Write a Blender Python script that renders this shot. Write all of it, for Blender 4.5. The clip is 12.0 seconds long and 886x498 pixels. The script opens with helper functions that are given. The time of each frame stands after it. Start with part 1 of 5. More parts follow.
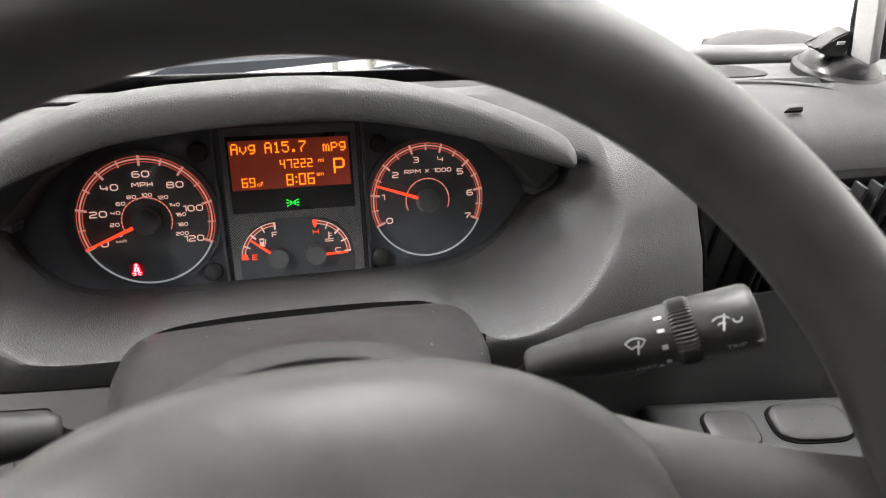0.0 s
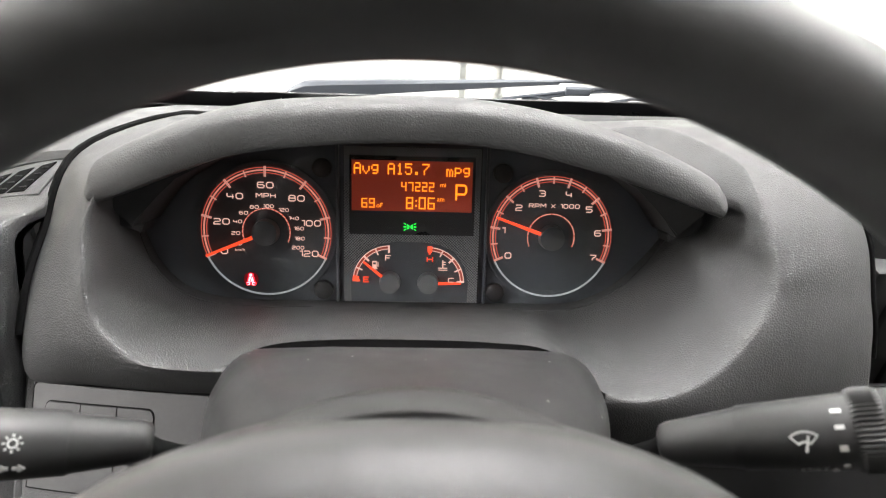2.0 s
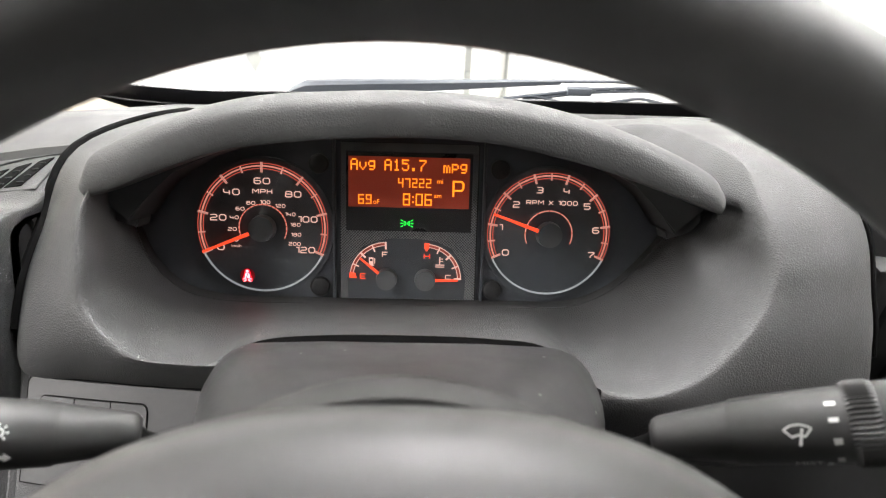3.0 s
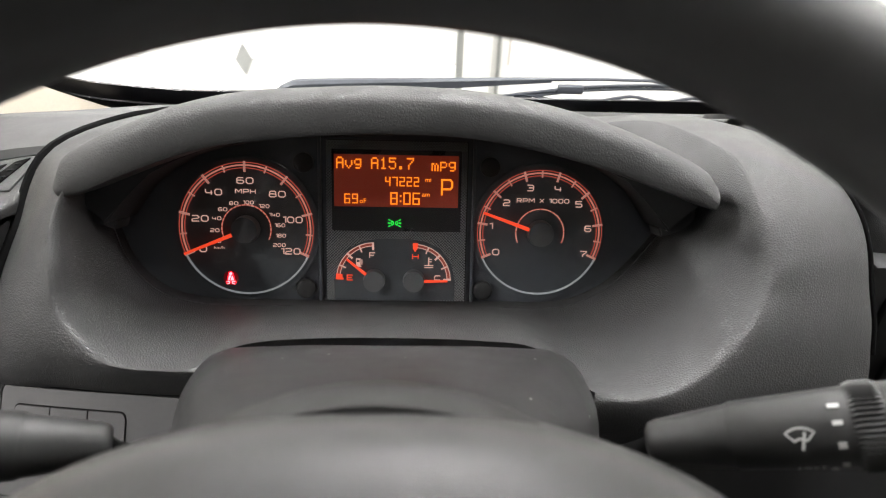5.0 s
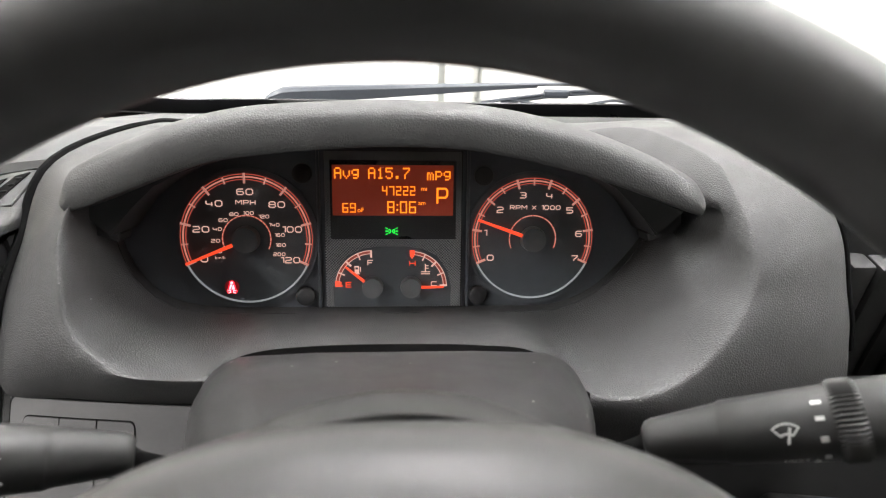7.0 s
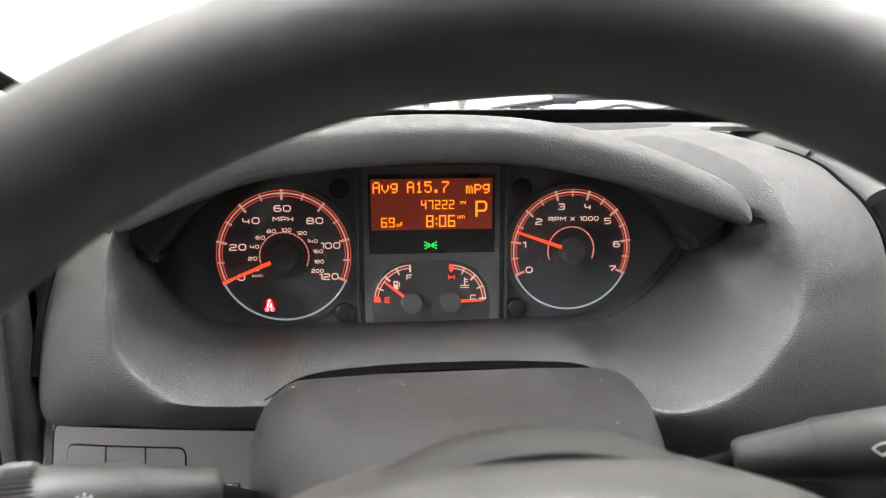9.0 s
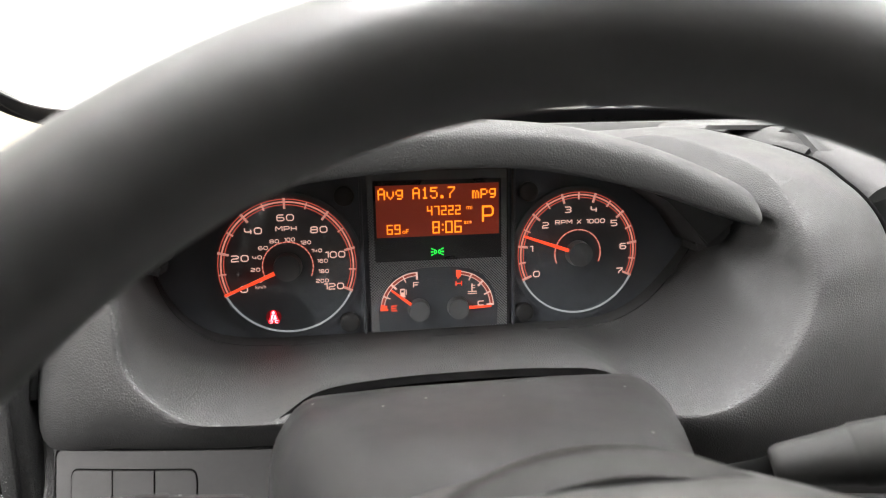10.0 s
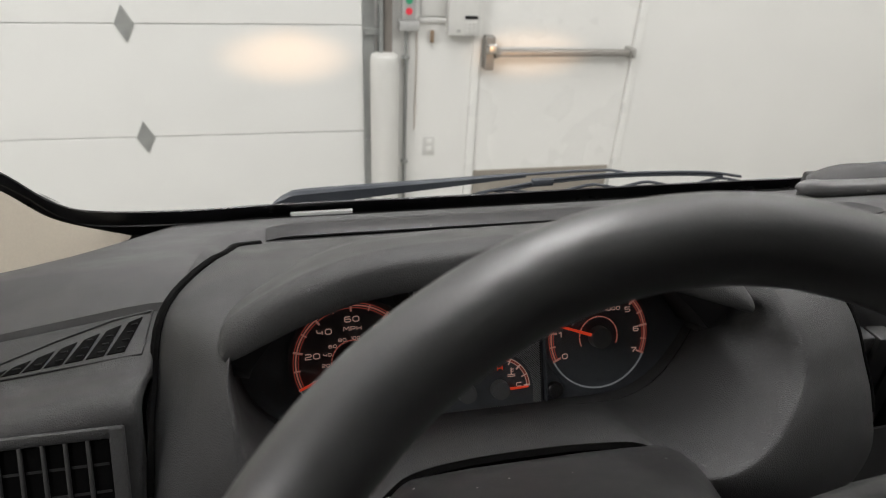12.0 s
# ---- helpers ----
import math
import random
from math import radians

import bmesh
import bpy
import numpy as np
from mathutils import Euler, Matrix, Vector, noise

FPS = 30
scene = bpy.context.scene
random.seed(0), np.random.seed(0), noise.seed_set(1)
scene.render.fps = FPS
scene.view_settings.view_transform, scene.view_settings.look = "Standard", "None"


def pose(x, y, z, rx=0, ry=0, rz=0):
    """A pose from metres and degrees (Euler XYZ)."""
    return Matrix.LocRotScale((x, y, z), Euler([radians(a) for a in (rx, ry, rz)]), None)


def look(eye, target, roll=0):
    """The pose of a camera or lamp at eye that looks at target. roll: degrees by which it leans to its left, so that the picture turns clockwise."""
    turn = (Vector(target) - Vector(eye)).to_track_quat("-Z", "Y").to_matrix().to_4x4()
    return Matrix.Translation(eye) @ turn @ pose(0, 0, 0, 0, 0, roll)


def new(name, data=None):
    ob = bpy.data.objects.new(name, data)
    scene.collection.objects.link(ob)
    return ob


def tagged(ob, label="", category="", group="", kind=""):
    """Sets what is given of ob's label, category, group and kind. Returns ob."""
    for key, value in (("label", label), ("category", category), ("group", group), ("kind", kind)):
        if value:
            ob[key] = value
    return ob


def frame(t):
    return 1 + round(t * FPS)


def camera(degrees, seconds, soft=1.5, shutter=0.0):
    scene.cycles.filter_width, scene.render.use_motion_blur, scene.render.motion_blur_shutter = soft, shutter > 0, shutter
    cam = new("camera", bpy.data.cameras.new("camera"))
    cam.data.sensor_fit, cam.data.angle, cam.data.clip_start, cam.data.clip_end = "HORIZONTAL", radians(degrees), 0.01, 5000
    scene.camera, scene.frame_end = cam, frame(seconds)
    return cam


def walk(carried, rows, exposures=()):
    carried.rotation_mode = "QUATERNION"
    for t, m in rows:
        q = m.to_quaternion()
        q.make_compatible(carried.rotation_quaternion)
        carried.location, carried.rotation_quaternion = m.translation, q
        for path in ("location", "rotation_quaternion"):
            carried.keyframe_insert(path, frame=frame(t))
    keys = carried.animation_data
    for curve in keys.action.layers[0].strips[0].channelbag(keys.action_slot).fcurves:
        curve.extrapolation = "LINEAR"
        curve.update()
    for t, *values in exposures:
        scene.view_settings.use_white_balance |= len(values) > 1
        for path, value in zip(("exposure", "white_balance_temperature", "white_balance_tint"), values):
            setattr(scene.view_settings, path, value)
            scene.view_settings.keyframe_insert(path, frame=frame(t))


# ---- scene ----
cam = camera(70.0, 12.0, soft=1.0)
cam.data.dof.use_dof, cam.data.dof.focus_distance, cam.data.dof.aperture_fstop = True, 0.45, 12.0
# The eye, the target and the roll are in the frame of the instrument panel, which leans forward by 24 degrees.
DIAL_HEIGHT = 1.45
VAN = Matrix.Translation((0, 0, DIAL_HEIGHT))
PANEL = VAN @ Matrix.Rotation(radians(-24), 4, "X")
PATH = [
    (0, (0.009, -0.46, 0.078), (0.42, 1.444, -0.405), -2.2),
    (0.5, (-0.002, -0.432, 0.077), (0.239, 1.51, -0.337), -0.3),
    (1, (0.002, -0.427, 0.075), (0.149, 1.529, -0.318), 0.7),
    (1.5, (0.003, -0.428, 0.074), (0.104, 1.532, -0.312), 1.2),
    (2, (0.006, -0.431, 0.074), (0.084, 1.531, -0.307), 1.5),
    (2.5, (0.009, -0.431, 0.071), (0.072, 1.533, -0.304), 1.6),
    (4.5, (0.015, -0.425, 0.067), (0.087, 1.54, -0.297), 1.4),
    (5, (0.015, -0.42, 0.066), (0.098, 1.545, -0.298), 1.2),
    (5.5, (0.013, -0.421, 0.067), (0.108, 1.544, -0.295), 1.1),
    (6, (0.01, -0.422, 0.069), (0.118, 1.542, -0.294), 0.9),
    (6.5, (0.005, -0.433, 0.075), (0.124, 1.53, -0.286), 0.8),
    (7, (0.006, -0.431, 0.073), (0.14, 1.531, -0.292), 0.6),
    (8.8, (-0.029, -0.429, 0.074), (0.159, 1.529, -0.289), -0.2),
    (9, (-0.033, -0.423, 0.081), (0.159, 1.534, -0.282), -0.2),
    (9.5, (-0.03, -0.413, 0.089), (0.199, 1.54, -0.277), -0.7),
    (10, (-0.053, -0.413, 0.085), (0.216, 1.534, -0.283), -1.1),
    (10.5, (-0.035, -0.458, 0.111), (0.268, 1.483, -0.261), -1.3),
    (10.6, (-0.04, -0.476, 0.111), (0.27, 1.467, -0.252), -1.5),
    (11, (-0.071, -0.506, 0.101), (0.263, 1.444, -0.188), -1.4),
    (11.2, (-0.072, -0.497, 0.101), (0.263, 1.458, -0.157), -1.7),
    (11.5, (-0.083, -0.491, 0.126), (0.266, 1.465, -0.107), -1.8),
    (11.7, (-0.096, -0.484, 0.138), (0.268, 1.47, -0.082), -2.1),
    (11.9, (-0.111, -0.466, 0.134), (0.282, 1.482, -0.082), -2.4),
    (12, (-0.124, -0.463, 0.13), (0.286, 1.483, -0.084), -2.6),
]
EXPOSURES = [(0.0, 1.17), (0.5, 1.16), (1.0, 1.24), (2.5, 1.33), (4.5, 1.03), (5.2, 0.72), (6.0, 0.68), (6.5, 0.82), (7.0, 1.12), (8.8, 1.33), (10.0, 1.27), (10.5, 0.22), (11.0, -0.36), (11.5, -0.56), (12.0, -0.64)]
walk(cam, [(t, PANEL @ look(eye, target, roll)) for t, eye, target, roll in PATH], EXPOSURES)

# ---- light ----
world = bpy.data.worlds.new("world")
scene.world = world
world.use_nodes = True
world.node_tree.nodes["Background"].inputs[0].default_value = (0.9, 0.95, 1.0, 1)
world.node_tree.nodes["Background"].inputs[1].default_value = 0.25


def lamp(name, kind, m, energy, color=(1, 1, 1), size=1.0, size_y=None):
    data = bpy.data.lights.new(name, kind)
    data.energy, data.color = energy, color
    if kind == "AREA":
        data.size = size
        if size_y:
            data.shape, data.size_y = "RECTANGLE", size_y
    ob = new(name, data)
    ob.matrix_world = m
    return ob


CEILING = 4.2
# No fixture is seen; the last two are added to fill the cab.
LIGHTS = ((-1.6, 1.9, 20), (0.3, 1.25, 78), (2.8, 1.9, 44), (-3.1, -0.8, 315), (3.1, -1.2, 185))
for lx, ly, watts in LIGHTS:
    lamp("unseen_ceiling_lamp", "AREA", pose(lx, ly, CEILING - 0.12), watts, (1.0, 0.972, 0.972), 0.3, 2.4)
# The van's own lit headlamps, which throw warm spots on the wall ahead.
for lx in (-0.17, 1.17):
    spot = lamp("headlamp_beam", "SPOT", look((lx, 1.05, 0.86), (lx - 0.01, 3.0, 0.96)), 105, (1.0, 0.60, 0.33))
    spot.matrix_world = spot.matrix_world @ Matrix.Diagonal((1.0, 0.4, 1.0, 1.0))
    spot.data.spot_size, spot.data.spot_blend, spot.data.shadow_soft_size = radians(23), 1.0, 0.03


# ---- materials ----
def nodes_of(name):
    m = bpy.data.materials.new(name)
    m.use_nodes = True
    return m, m.node_tree.nodes, m.node_tree.links, m.node_tree.nodes["Principled BSDF"]


def surface(name, color, rough=0.5, metal=0.0, vary=0.12, scale=25.0, grain=0.0, grain_scale=900.0, rough_vary=0.1, dust=0.0, coat=0.0, spec=0.5):
    """A painted, moulded or cast surface: colour and gloss vary at two scales, with a fine pebbled relief."""
    m, n, l, p = nodes_of(name)
    co = n.new("ShaderNodeTexCoord")
    big = n.new("ShaderNodeTexNoise")
    big.inputs["Scale"].default_value, big.inputs["Detail"].default_value = scale, 6
    fine = n.new("ShaderNodeTexNoise")
    fine.inputs["Scale"].default_value, fine.inputs["Detail"].default_value = scale * 14, 3
    for t in (big, fine):
        l.new(co.outputs["Object"], t.inputs["Vector"])
    add = n.new("ShaderNodeMath")
    add.operation = "ADD"
    l.new(big.outputs["Fac"], add.inputs[0])
    l.new(fine.outputs["Fac"], add.inputs[1])
    ramp = n.new("ShaderNodeMapRange")
    ramp.inputs["From Min"].default_value, ramp.inputs["From Max"].default_value = 0.6, 1.4
    ramp.inputs["To Min"].default_value, ramp.inputs["To Max"].default_value = 1 - vary, 1 + vary
    l.new(add.outputs[0], ramp.inputs["Value"])
    mul = n.new("ShaderNodeVectorMath")
    mul.operation = "SCALE"
    mul.inputs[0].default_value = color
    l.new(ramp.outputs[0], mul.inputs["Scale"])
    base = mul.outputs[0]
    if dust:
        specks = n.new("ShaderNodeTexVoronoi")
        specks.inputs["Scale"].default_value = 75
        l.new(co.outputs["Object"], specks.inputs["Vector"])
        few = n.new("ShaderNodeMath")
        few.operation = "LESS_THAN"
        few.inputs[1].default_value = 0.05 * dust
        l.new(specks.outputs["Distance"], few.inputs[0])
        mix = n.new("ShaderNodeMix")
        mix.data_type = "RGBA"
        l.new(few.outputs[0], mix.inputs["Factor"])
        l.new(base, mix.inputs["A"])
        mix.inputs["B"].default_value = (0.35, 0.34, 0.32, 1)
        base = mix.outputs["Result"]
    l.new(base, p.inputs["Base Color"])
    rr = n.new("ShaderNodeMapRange")
    rr.inputs["From Min"].default_value, rr.inputs["From Max"].default_value = 0.3, 0.7
    rr.inputs["To Min"].default_value, rr.inputs["To Max"].default_value = rough - rough_vary, min(1, rough + rough_vary)
    l.new(big.outputs["Fac"], rr.inputs["Value"])
    l.new(rr.outputs[0], p.inputs["Roughness"])
    p.inputs["Metallic"].default_value = metal
    p.inputs["Coat Weight"].default_value = coat
    p.inputs["Specular IOR Level"].default_value = spec
    if grain:
        cells = n.new("ShaderNodeTexVoronoi")
        cells.feature = "DISTANCE_TO_EDGE"
        cells.inputs["Scale"].default_value = grain_scale
        dome = n.new("ShaderNodeMapRange")
        dome.interpolation_type = "SMOOTHSTEP"
        dome.inputs["From Max"].default_value = 0.32
        l.new(cells.outputs["Distance"], dome.inputs["Value"])
        l.new(co.outputs["Object"], cells.inputs["Vector"])
        mixed = n.new("ShaderNodeMath")
        mixed.operation = "MULTIPLY_ADD"
        l.new(fine.outputs["Fac"], mixed.inputs[0])
        mixed.inputs[1].default_value = 0.12
        l.new(dome.outputs[0], mixed.inputs[2])
        bump = n.new("ShaderNodeBump")
        bump.inputs["Strength"].default_value, bump.inputs["Distance"].default_value = grain, 0.0005
        l.new(mixed.outputs[0], bump.inputs["Height"])
        l.new(bump.outputs[0], p.inputs["Normal"])
    return m


def glowing(name, color, strength):
    """A mark that emits light; most are backlit."""
    m, n, l, p = nodes_of(name)
    p.inputs["Base Color"].default_value = (*[0.25 * c for c in color], 1)
    p.inputs["Emission Color"].default_value = (*color, 1)
    p.inputs["Emission Strength"].default_value = strength
    p.inputs["Roughness"].default_value = 0.6
    return m


def glass(name, tint=(1, 1, 1)):
    m, n, l, p = nodes_of(name)
    p.inputs["Base Color"].default_value = (*tint, 1)
    p.inputs["Roughness"].default_value = 0.0
    p.inputs["Transmission Weight"].default_value = 1.0
    p.inputs["IOR"].default_value = 1.01
    return m


M_DASH = surface("grained_dash_plastic", (0.0390, 0.0392, 0.0395), 0.55, grain=0.36, grain_scale=660, vary=0.08, spec=0.35)
M_DASH_TOP = surface("soft_dash_top_plastic", (0.060, 0.060, 0.0605), 0.6, grain=0.3, grain_scale=1100, vary=0.08, dust=0.3, spec=0.3)
M_HOOD = surface("leathered_hood_plastic", (0.045, 0.0454, 0.045), 0.56, grain=0.26, grain_scale=600, vary=0.12, spec=0.3)
M_SMOOTH = surface("satin_black_plastic", (0.0195, 0.0192, 0.0195), 0.43, grain=0.10, grain_scale=1500, vary=0.1, dust=1.1, spec=0.3)
M_PAD = surface("worn_grey_airbag_plastic", (0.046, 0.0452, 0.0452), 0.46, grain=0.15, grain_scale=1400, vary=0.1, scale=14, dust=0.3)
M_RIM = surface("worn_black_leather", (0.034, 0.0340, 0.0346), 0.44, grain=0.06, grain_scale=620, vary=0.10, rough_vary=0.06, spec=0.9)
M_STALK = surface("black_stalk_plastic", (0.026, 0.026, 0.026), 0.45, grain=0.1, grain_scale=1800, vary=0.1, dust=0.4, spec=0.35)
M_SWITCH = surface("grey_switch_plastic", (0.031, 0.031, 0.031), 0.52, grain=0.1, grain_scale=1800)
M_VENT = surface("matt_black_vent_plastic", (0.025, 0.025, 0.0255), 0.58, grain=0.12, grain_scale=1500, vary=0.1, spec=0.2)
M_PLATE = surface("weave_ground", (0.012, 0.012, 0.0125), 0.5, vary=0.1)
# Near-black colour that stands for the shade in gaps, slots and ducts.
M_GAP_SHADE = surface("gap_shade_black", (0.004, 0.004, 0.004), 0.9, spec=0.05)
M_FACE = surface("matt_black_dial_plate", (0.066, 0.073, 0.083), 0.45, vary=0.1)
M_DIAL = surface("dial_black", (0.060, 0.067, 0.075), 0.5, vary=0.1)
M_HUB = surface("needle_hub_grey", (0.105, 0.108, 0.112), 0.36, vary=0.08)
M_MESH = surface("carbon_weave_plastic", (0.22, 0.227, 0.232), 0.35, vary=0.1)
M_WHITE = glowing("dial_white", (1.0, 0.60, 0.50), 0.34)
M_DIM = glowing("dial_dim_white", (1.0, 0.36, 0.27), 0.27)
M_ARC = glowing("dial_red_arc", (1.0, 0.16, 0.11), 0.20)
# The ring is no lamp; emission is added for the light falling on it.
M_RING = glowing("pale_ring_added_glow", (0.92, 0.97, 1.0), 0.10)
M_CORE = glowing("red_warning_core", (1.0, 0.30, 0.34), 1.6)
M_NEEDLE = glowing("needle_orange", (1.0, 0.075, 0.025), 0.5)
M_RED = glowing("red_warning", (1.0, 0.008, 0.022), 1.6)
M_GREEN = glowing("green_telltale", (0.02, 1.0, 0.08), 0.5)
M_LCD = glowing("lcd_red_field", (1.0, 0.115, 0.045), 0.034)
M_LCD_TEXT = glowing("lcd_orange_dots", (1.0, 0.23, 0.012), 0.8)
M_TICK = glowing("dial_tick_pink", (1.0, 0.45, 0.36), 0.22)
M_BAND = glowing("gauge_dim_red", (1.0, 0.16, 0.10), 0.03)
M_LCD_OFF = surface("lcd_dark_field", (0.012, 0.011, 0.012), 0.3)
M_PRINT = surface("white_print", (0.46, 0.46, 0.45), 0.5)
M_FRIT = surface("black_glass_border", (0.006, 0.006, 0.007), 0.35, vary=0.05)
M_PILLAR = surface("beige_pillar_trim", (0.52, 0.47, 0.38), 0.75, grain=0.2, grain_scale=1200, vary=0.05)
M_WIPER = surface("wiper_black_metal", (0.060, 0.066, 0.078), 0.5, vary=0.15)
M_RUBBER = surface("black_rubber", (0.012, 0.012, 0.012), 0.55)
M_GLASS = glass("windscreen_glass", (0.97, 0.99, 0.98))
M_LENS = glass("dial_lens", (0.97, 0.97, 0.97))
M_LENS.node_tree.nodes["Principled BSDF"].inputs["IOR"].default_value = 1.3
M_LENS.node_tree.nodes["Principled BSDF"].inputs["Roughness"].default_value = 0.0
M_CHROME = surface("satin_metal", (0.55, 0.54, 0.52), 0.32, metal=1.0, vary=0.06)
M_BAR = surface("dull_bar_metal", (0.30, 0.285, 0.265), 0.5, metal=0.55, vary=0.08)
M_WALL = surface("white_wall_paint", (0.74, 0.735, 0.71), 0.6, vary=0.03, scale=3)
M_DOORPANEL = surface("white_door_steel", (0.72, 0.72, 0.70), 0.38, vary=0.025, scale=4, grain=0.06, grain_scale=220)
M_STEELDOOR = surface("white_steel_door_paint", (0.76, 0.755, 0.73), 0.3, vary=0.02, scale=3)
M_FLOOR = surface("grey_concrete", (0.28, 0.27, 0.25), 0.6, vary=0.2, scale=2.5, grain=0.2, grain_scale=120)
M_TRACK = surface("galvanised_track", (0.36, 0.37, 0.36), 0.45, metal=0.6, vary=0.15)
M_TAUPE = surface("taupe_kick_plate", (0.34, 0.31, 0.27), 0.4, metal=0.3, vary=0.1)
M_PVC = surface("white_pvc", (0.62, 0.615, 0.59), 0.45, vary=0.04)
M_GREYBOX = surface("grey_box_paint", (0.4, 0.4, 0.39), 0.5, vary=0.1)
M_HEAD = surface("grey_headliner_felt", (0.20, 0.195, 0.185), 0.9, vary=0.08)
M_PARTITION = surface("grey_partition_felt", (0.10, 0.10, 0.10), 0.8, vary=0.06)
M_CABIN = surface("dark_cabin_trim", (0.045, 0.045, 0.045), 0.7, vary=0.1)
M_GLOSS = surface("glossy_black_plastic", (0.02, 0.02, 0.021), 0.3, vary=0.1)


# ---- helpers for meshes ----
AT = {}


def thing(name, base, label, category, group="", kind=""):
    ob = new(name)
    ob.empty_display_size = 0.05
    ob.location = base
    AT[ob.name] = Vector(base)
    return tagged(ob, label, category, group, kind)


def part(name, bm, material, parent=None, label="", frame_=None, smooth=True, kind="", category="", group=""):
    """Links a bmesh, given in the frame frame_, as one mesh object under parent, with its origin at its own middle."""
    if frame_ is not None:
        bmesh.ops.transform(bm, matrix=frame_, verts=bm.verts)
    lo = Vector([min(v.co[i] for v in bm.verts) for i in range(3)])
    hi = Vector([max(v.co[i] for v in bm.verts) for i in range(3)])
    mid = (lo + hi) / 2
    bmesh.ops.translate(bm, vec=-mid, verts=bm.verts)
    bmesh.ops.recalc_face_normals(bm, faces=bm.faces)
    data = bpy.data.meshes.new(name)
    bm.to_mesh(data)
    bm.free()
    data.materials.append(material)
    if smooth:
        data.shade_smooth()
        data.set_sharp_from_angle(angle=radians(38))
    ob = new(name, data)
    ob.location = mid
    AT[ob.name] = mid
    if parent:
        ob.parent = parent
        ob.location = mid - AT[parent.name]
    return tagged(ob, label, category, group, kind)


def spline(points, n):
    """n points along a smooth curve through the given ones."""
    p = [Vector(q) for q in points]
    p = [2 * p[0] - p[1]] + p + [2 * p[-1] - p[-2]]
    out = []
    spans = len(p) - 3
    for k in range(n):
        s = k / (n - 1) * spans
        i = min(int(s), spans - 1)
        t = s - i
        a, b, c, d = p[i : i + 4]
        out.append(0.5 * (2 * b + (c - a) * t + (2 * a - 5 * b + 4 * c - d) * t * t + (3 * b - a - 3 * c + d) * t**3))
    return out


def loft(rows, closed=False, bm=None):
    """A sheet through rows of points of equal number."""
    bm = bm or bmesh.new()
    grid = [[bm.verts.new(p) for p in row] for row in rows]
    for a, b in zip(grid, grid[1:]):
        for i in range(len(a) - (0 if closed else 1)):
            j = (i + 1) % len(a)
            bm.faces.new((a[i], a[j], b[j], b[i]))
    return bm


def thicken(bm, t):
    """Gives an open sheet a thickness."""
    bmesh.ops.recalc_face_normals(bm, faces=bm.faces)
    bmesh.ops.solidify(bm, geom=bm.faces[:], thickness=t)
    return bm


def slab(rows, offset):
    """A sheet through rows of points with a body below it, shifted by offset."""
    off = Vector(offset)
    rings = [[Vector(p) for p in row] + [Vector(p) + off for p in row[::-1]] for row in rows]
    bm = loft(rings, True)
    bm.verts.ensure_lookup_table()
    n = len(rings[0])
    for start in (0, n * (len(rings) - 1)):
        ring = [bm.verts[start + i] for i in range(n)]
        for i in range(n // 2 - 1):
            bm.faces.new((ring[i], ring[i + 1], ring[n - 2 - i], ring[n - 1 - i]))
    return bm


def box(lo, hi, bevel=0.0, bm=None, segments=2):
    bm = bm or bmesh.new()
    lo, hi = Vector(lo), Vector(hi)
    got = bmesh.ops.create_cube(bm, size=1.0)["verts"]
    for v in got:
        v.co = Vector([(lo[i] + hi[i]) / 2 + v.co[i] * (hi[i] - lo[i]) for i in range(3)])
    if bevel:
        edges = list({e for v in got for e in v.link_edges})
        bmesh.ops.bevel(bm, geom=edges, offset=bevel, segments=segments, affect="EDGES", profile=0.5)
    return bm


def tube(points, radius, sides=16, bm=None, caps=True, flat=1.0, up=(0, 0, 1)):
    """A tube along points; radius is one number or one for each point; flat squeezes it along up."""
    bm = bm or bmesh.new()
    pts = [Vector(p) for p in points]
    radii = radius if isinstance(radius, (list, tuple)) else [radius] * len(pts)
    rings = []
    for i, p in enumerate(pts):
        d = (pts[min(i + 1, len(pts) - 1)] - pts[max(i - 1, 0)]).normalized()
        a = d.cross(Vector(up))
        a = a.normalized() if a.length > 1e-4 else Vector((1, 0, 0))
        b = a.cross(d)
        rings.append([bm.verts.new(p + radii[i] * (math.cos(k * math.tau / sides) * a + flat * math.sin(k * math.tau / sides) * b)) for k in range(sides)])
    for r, s in zip(rings, rings[1:]):
        for k in range(sides):
            bm.faces.new((r[k], r[(k + 1) % sides], s[(k + 1) % sides], s[k]))
    if caps:
        bm.faces.new(rings[0][::-1])
        bm.faces.new(rings[-1])
    return bm


def prism(outline, y0, y1, bm=None):
    """A plate in the xz plane with the given outline, from y0 to y1."""
    bm = bm or bmesh.new()
    a = [bm.verts.new((x, y0, z)) for x, z in outline]
    b = [bm.verts.new((x, y1, z)) for x, z in outline]
    bm.faces.new(a)
    bm.faces.new(b[::-1])
    for i in range(len(a)):
        j = (i + 1) % len(a)
        bm.faces.new((a[j], a[i], b[i], b[j]))
    return bm


def polar(cx, cz, r, deg):
    return (cx + r * math.cos(radians(deg)), cz + r * math.sin(radians(deg)))


def arc_band(cx, cz, r0, r1, a0, a1, y0, y1, steps=64, bm=None):
    outline = [polar(cx, cz, r1, a0 + (a1 - a0) * k / steps) for k in range(steps + 1)]
    outline += [polar(cx, cz, r0, a1 + (a0 - a1) * k / steps) for k in range(steps + 1)]
    bm = bm or bmesh.new()
    n = steps + 1
    for y in (y0, y1):
        vs = [bm.verts.new((x, y, z)) for x, z in outline]
        for k in range(steps):
            bm.faces.new((vs[k], vs[k + 1], vs[2 * n - 2 - k], vs[2 * n - 1 - k]))
    return bm


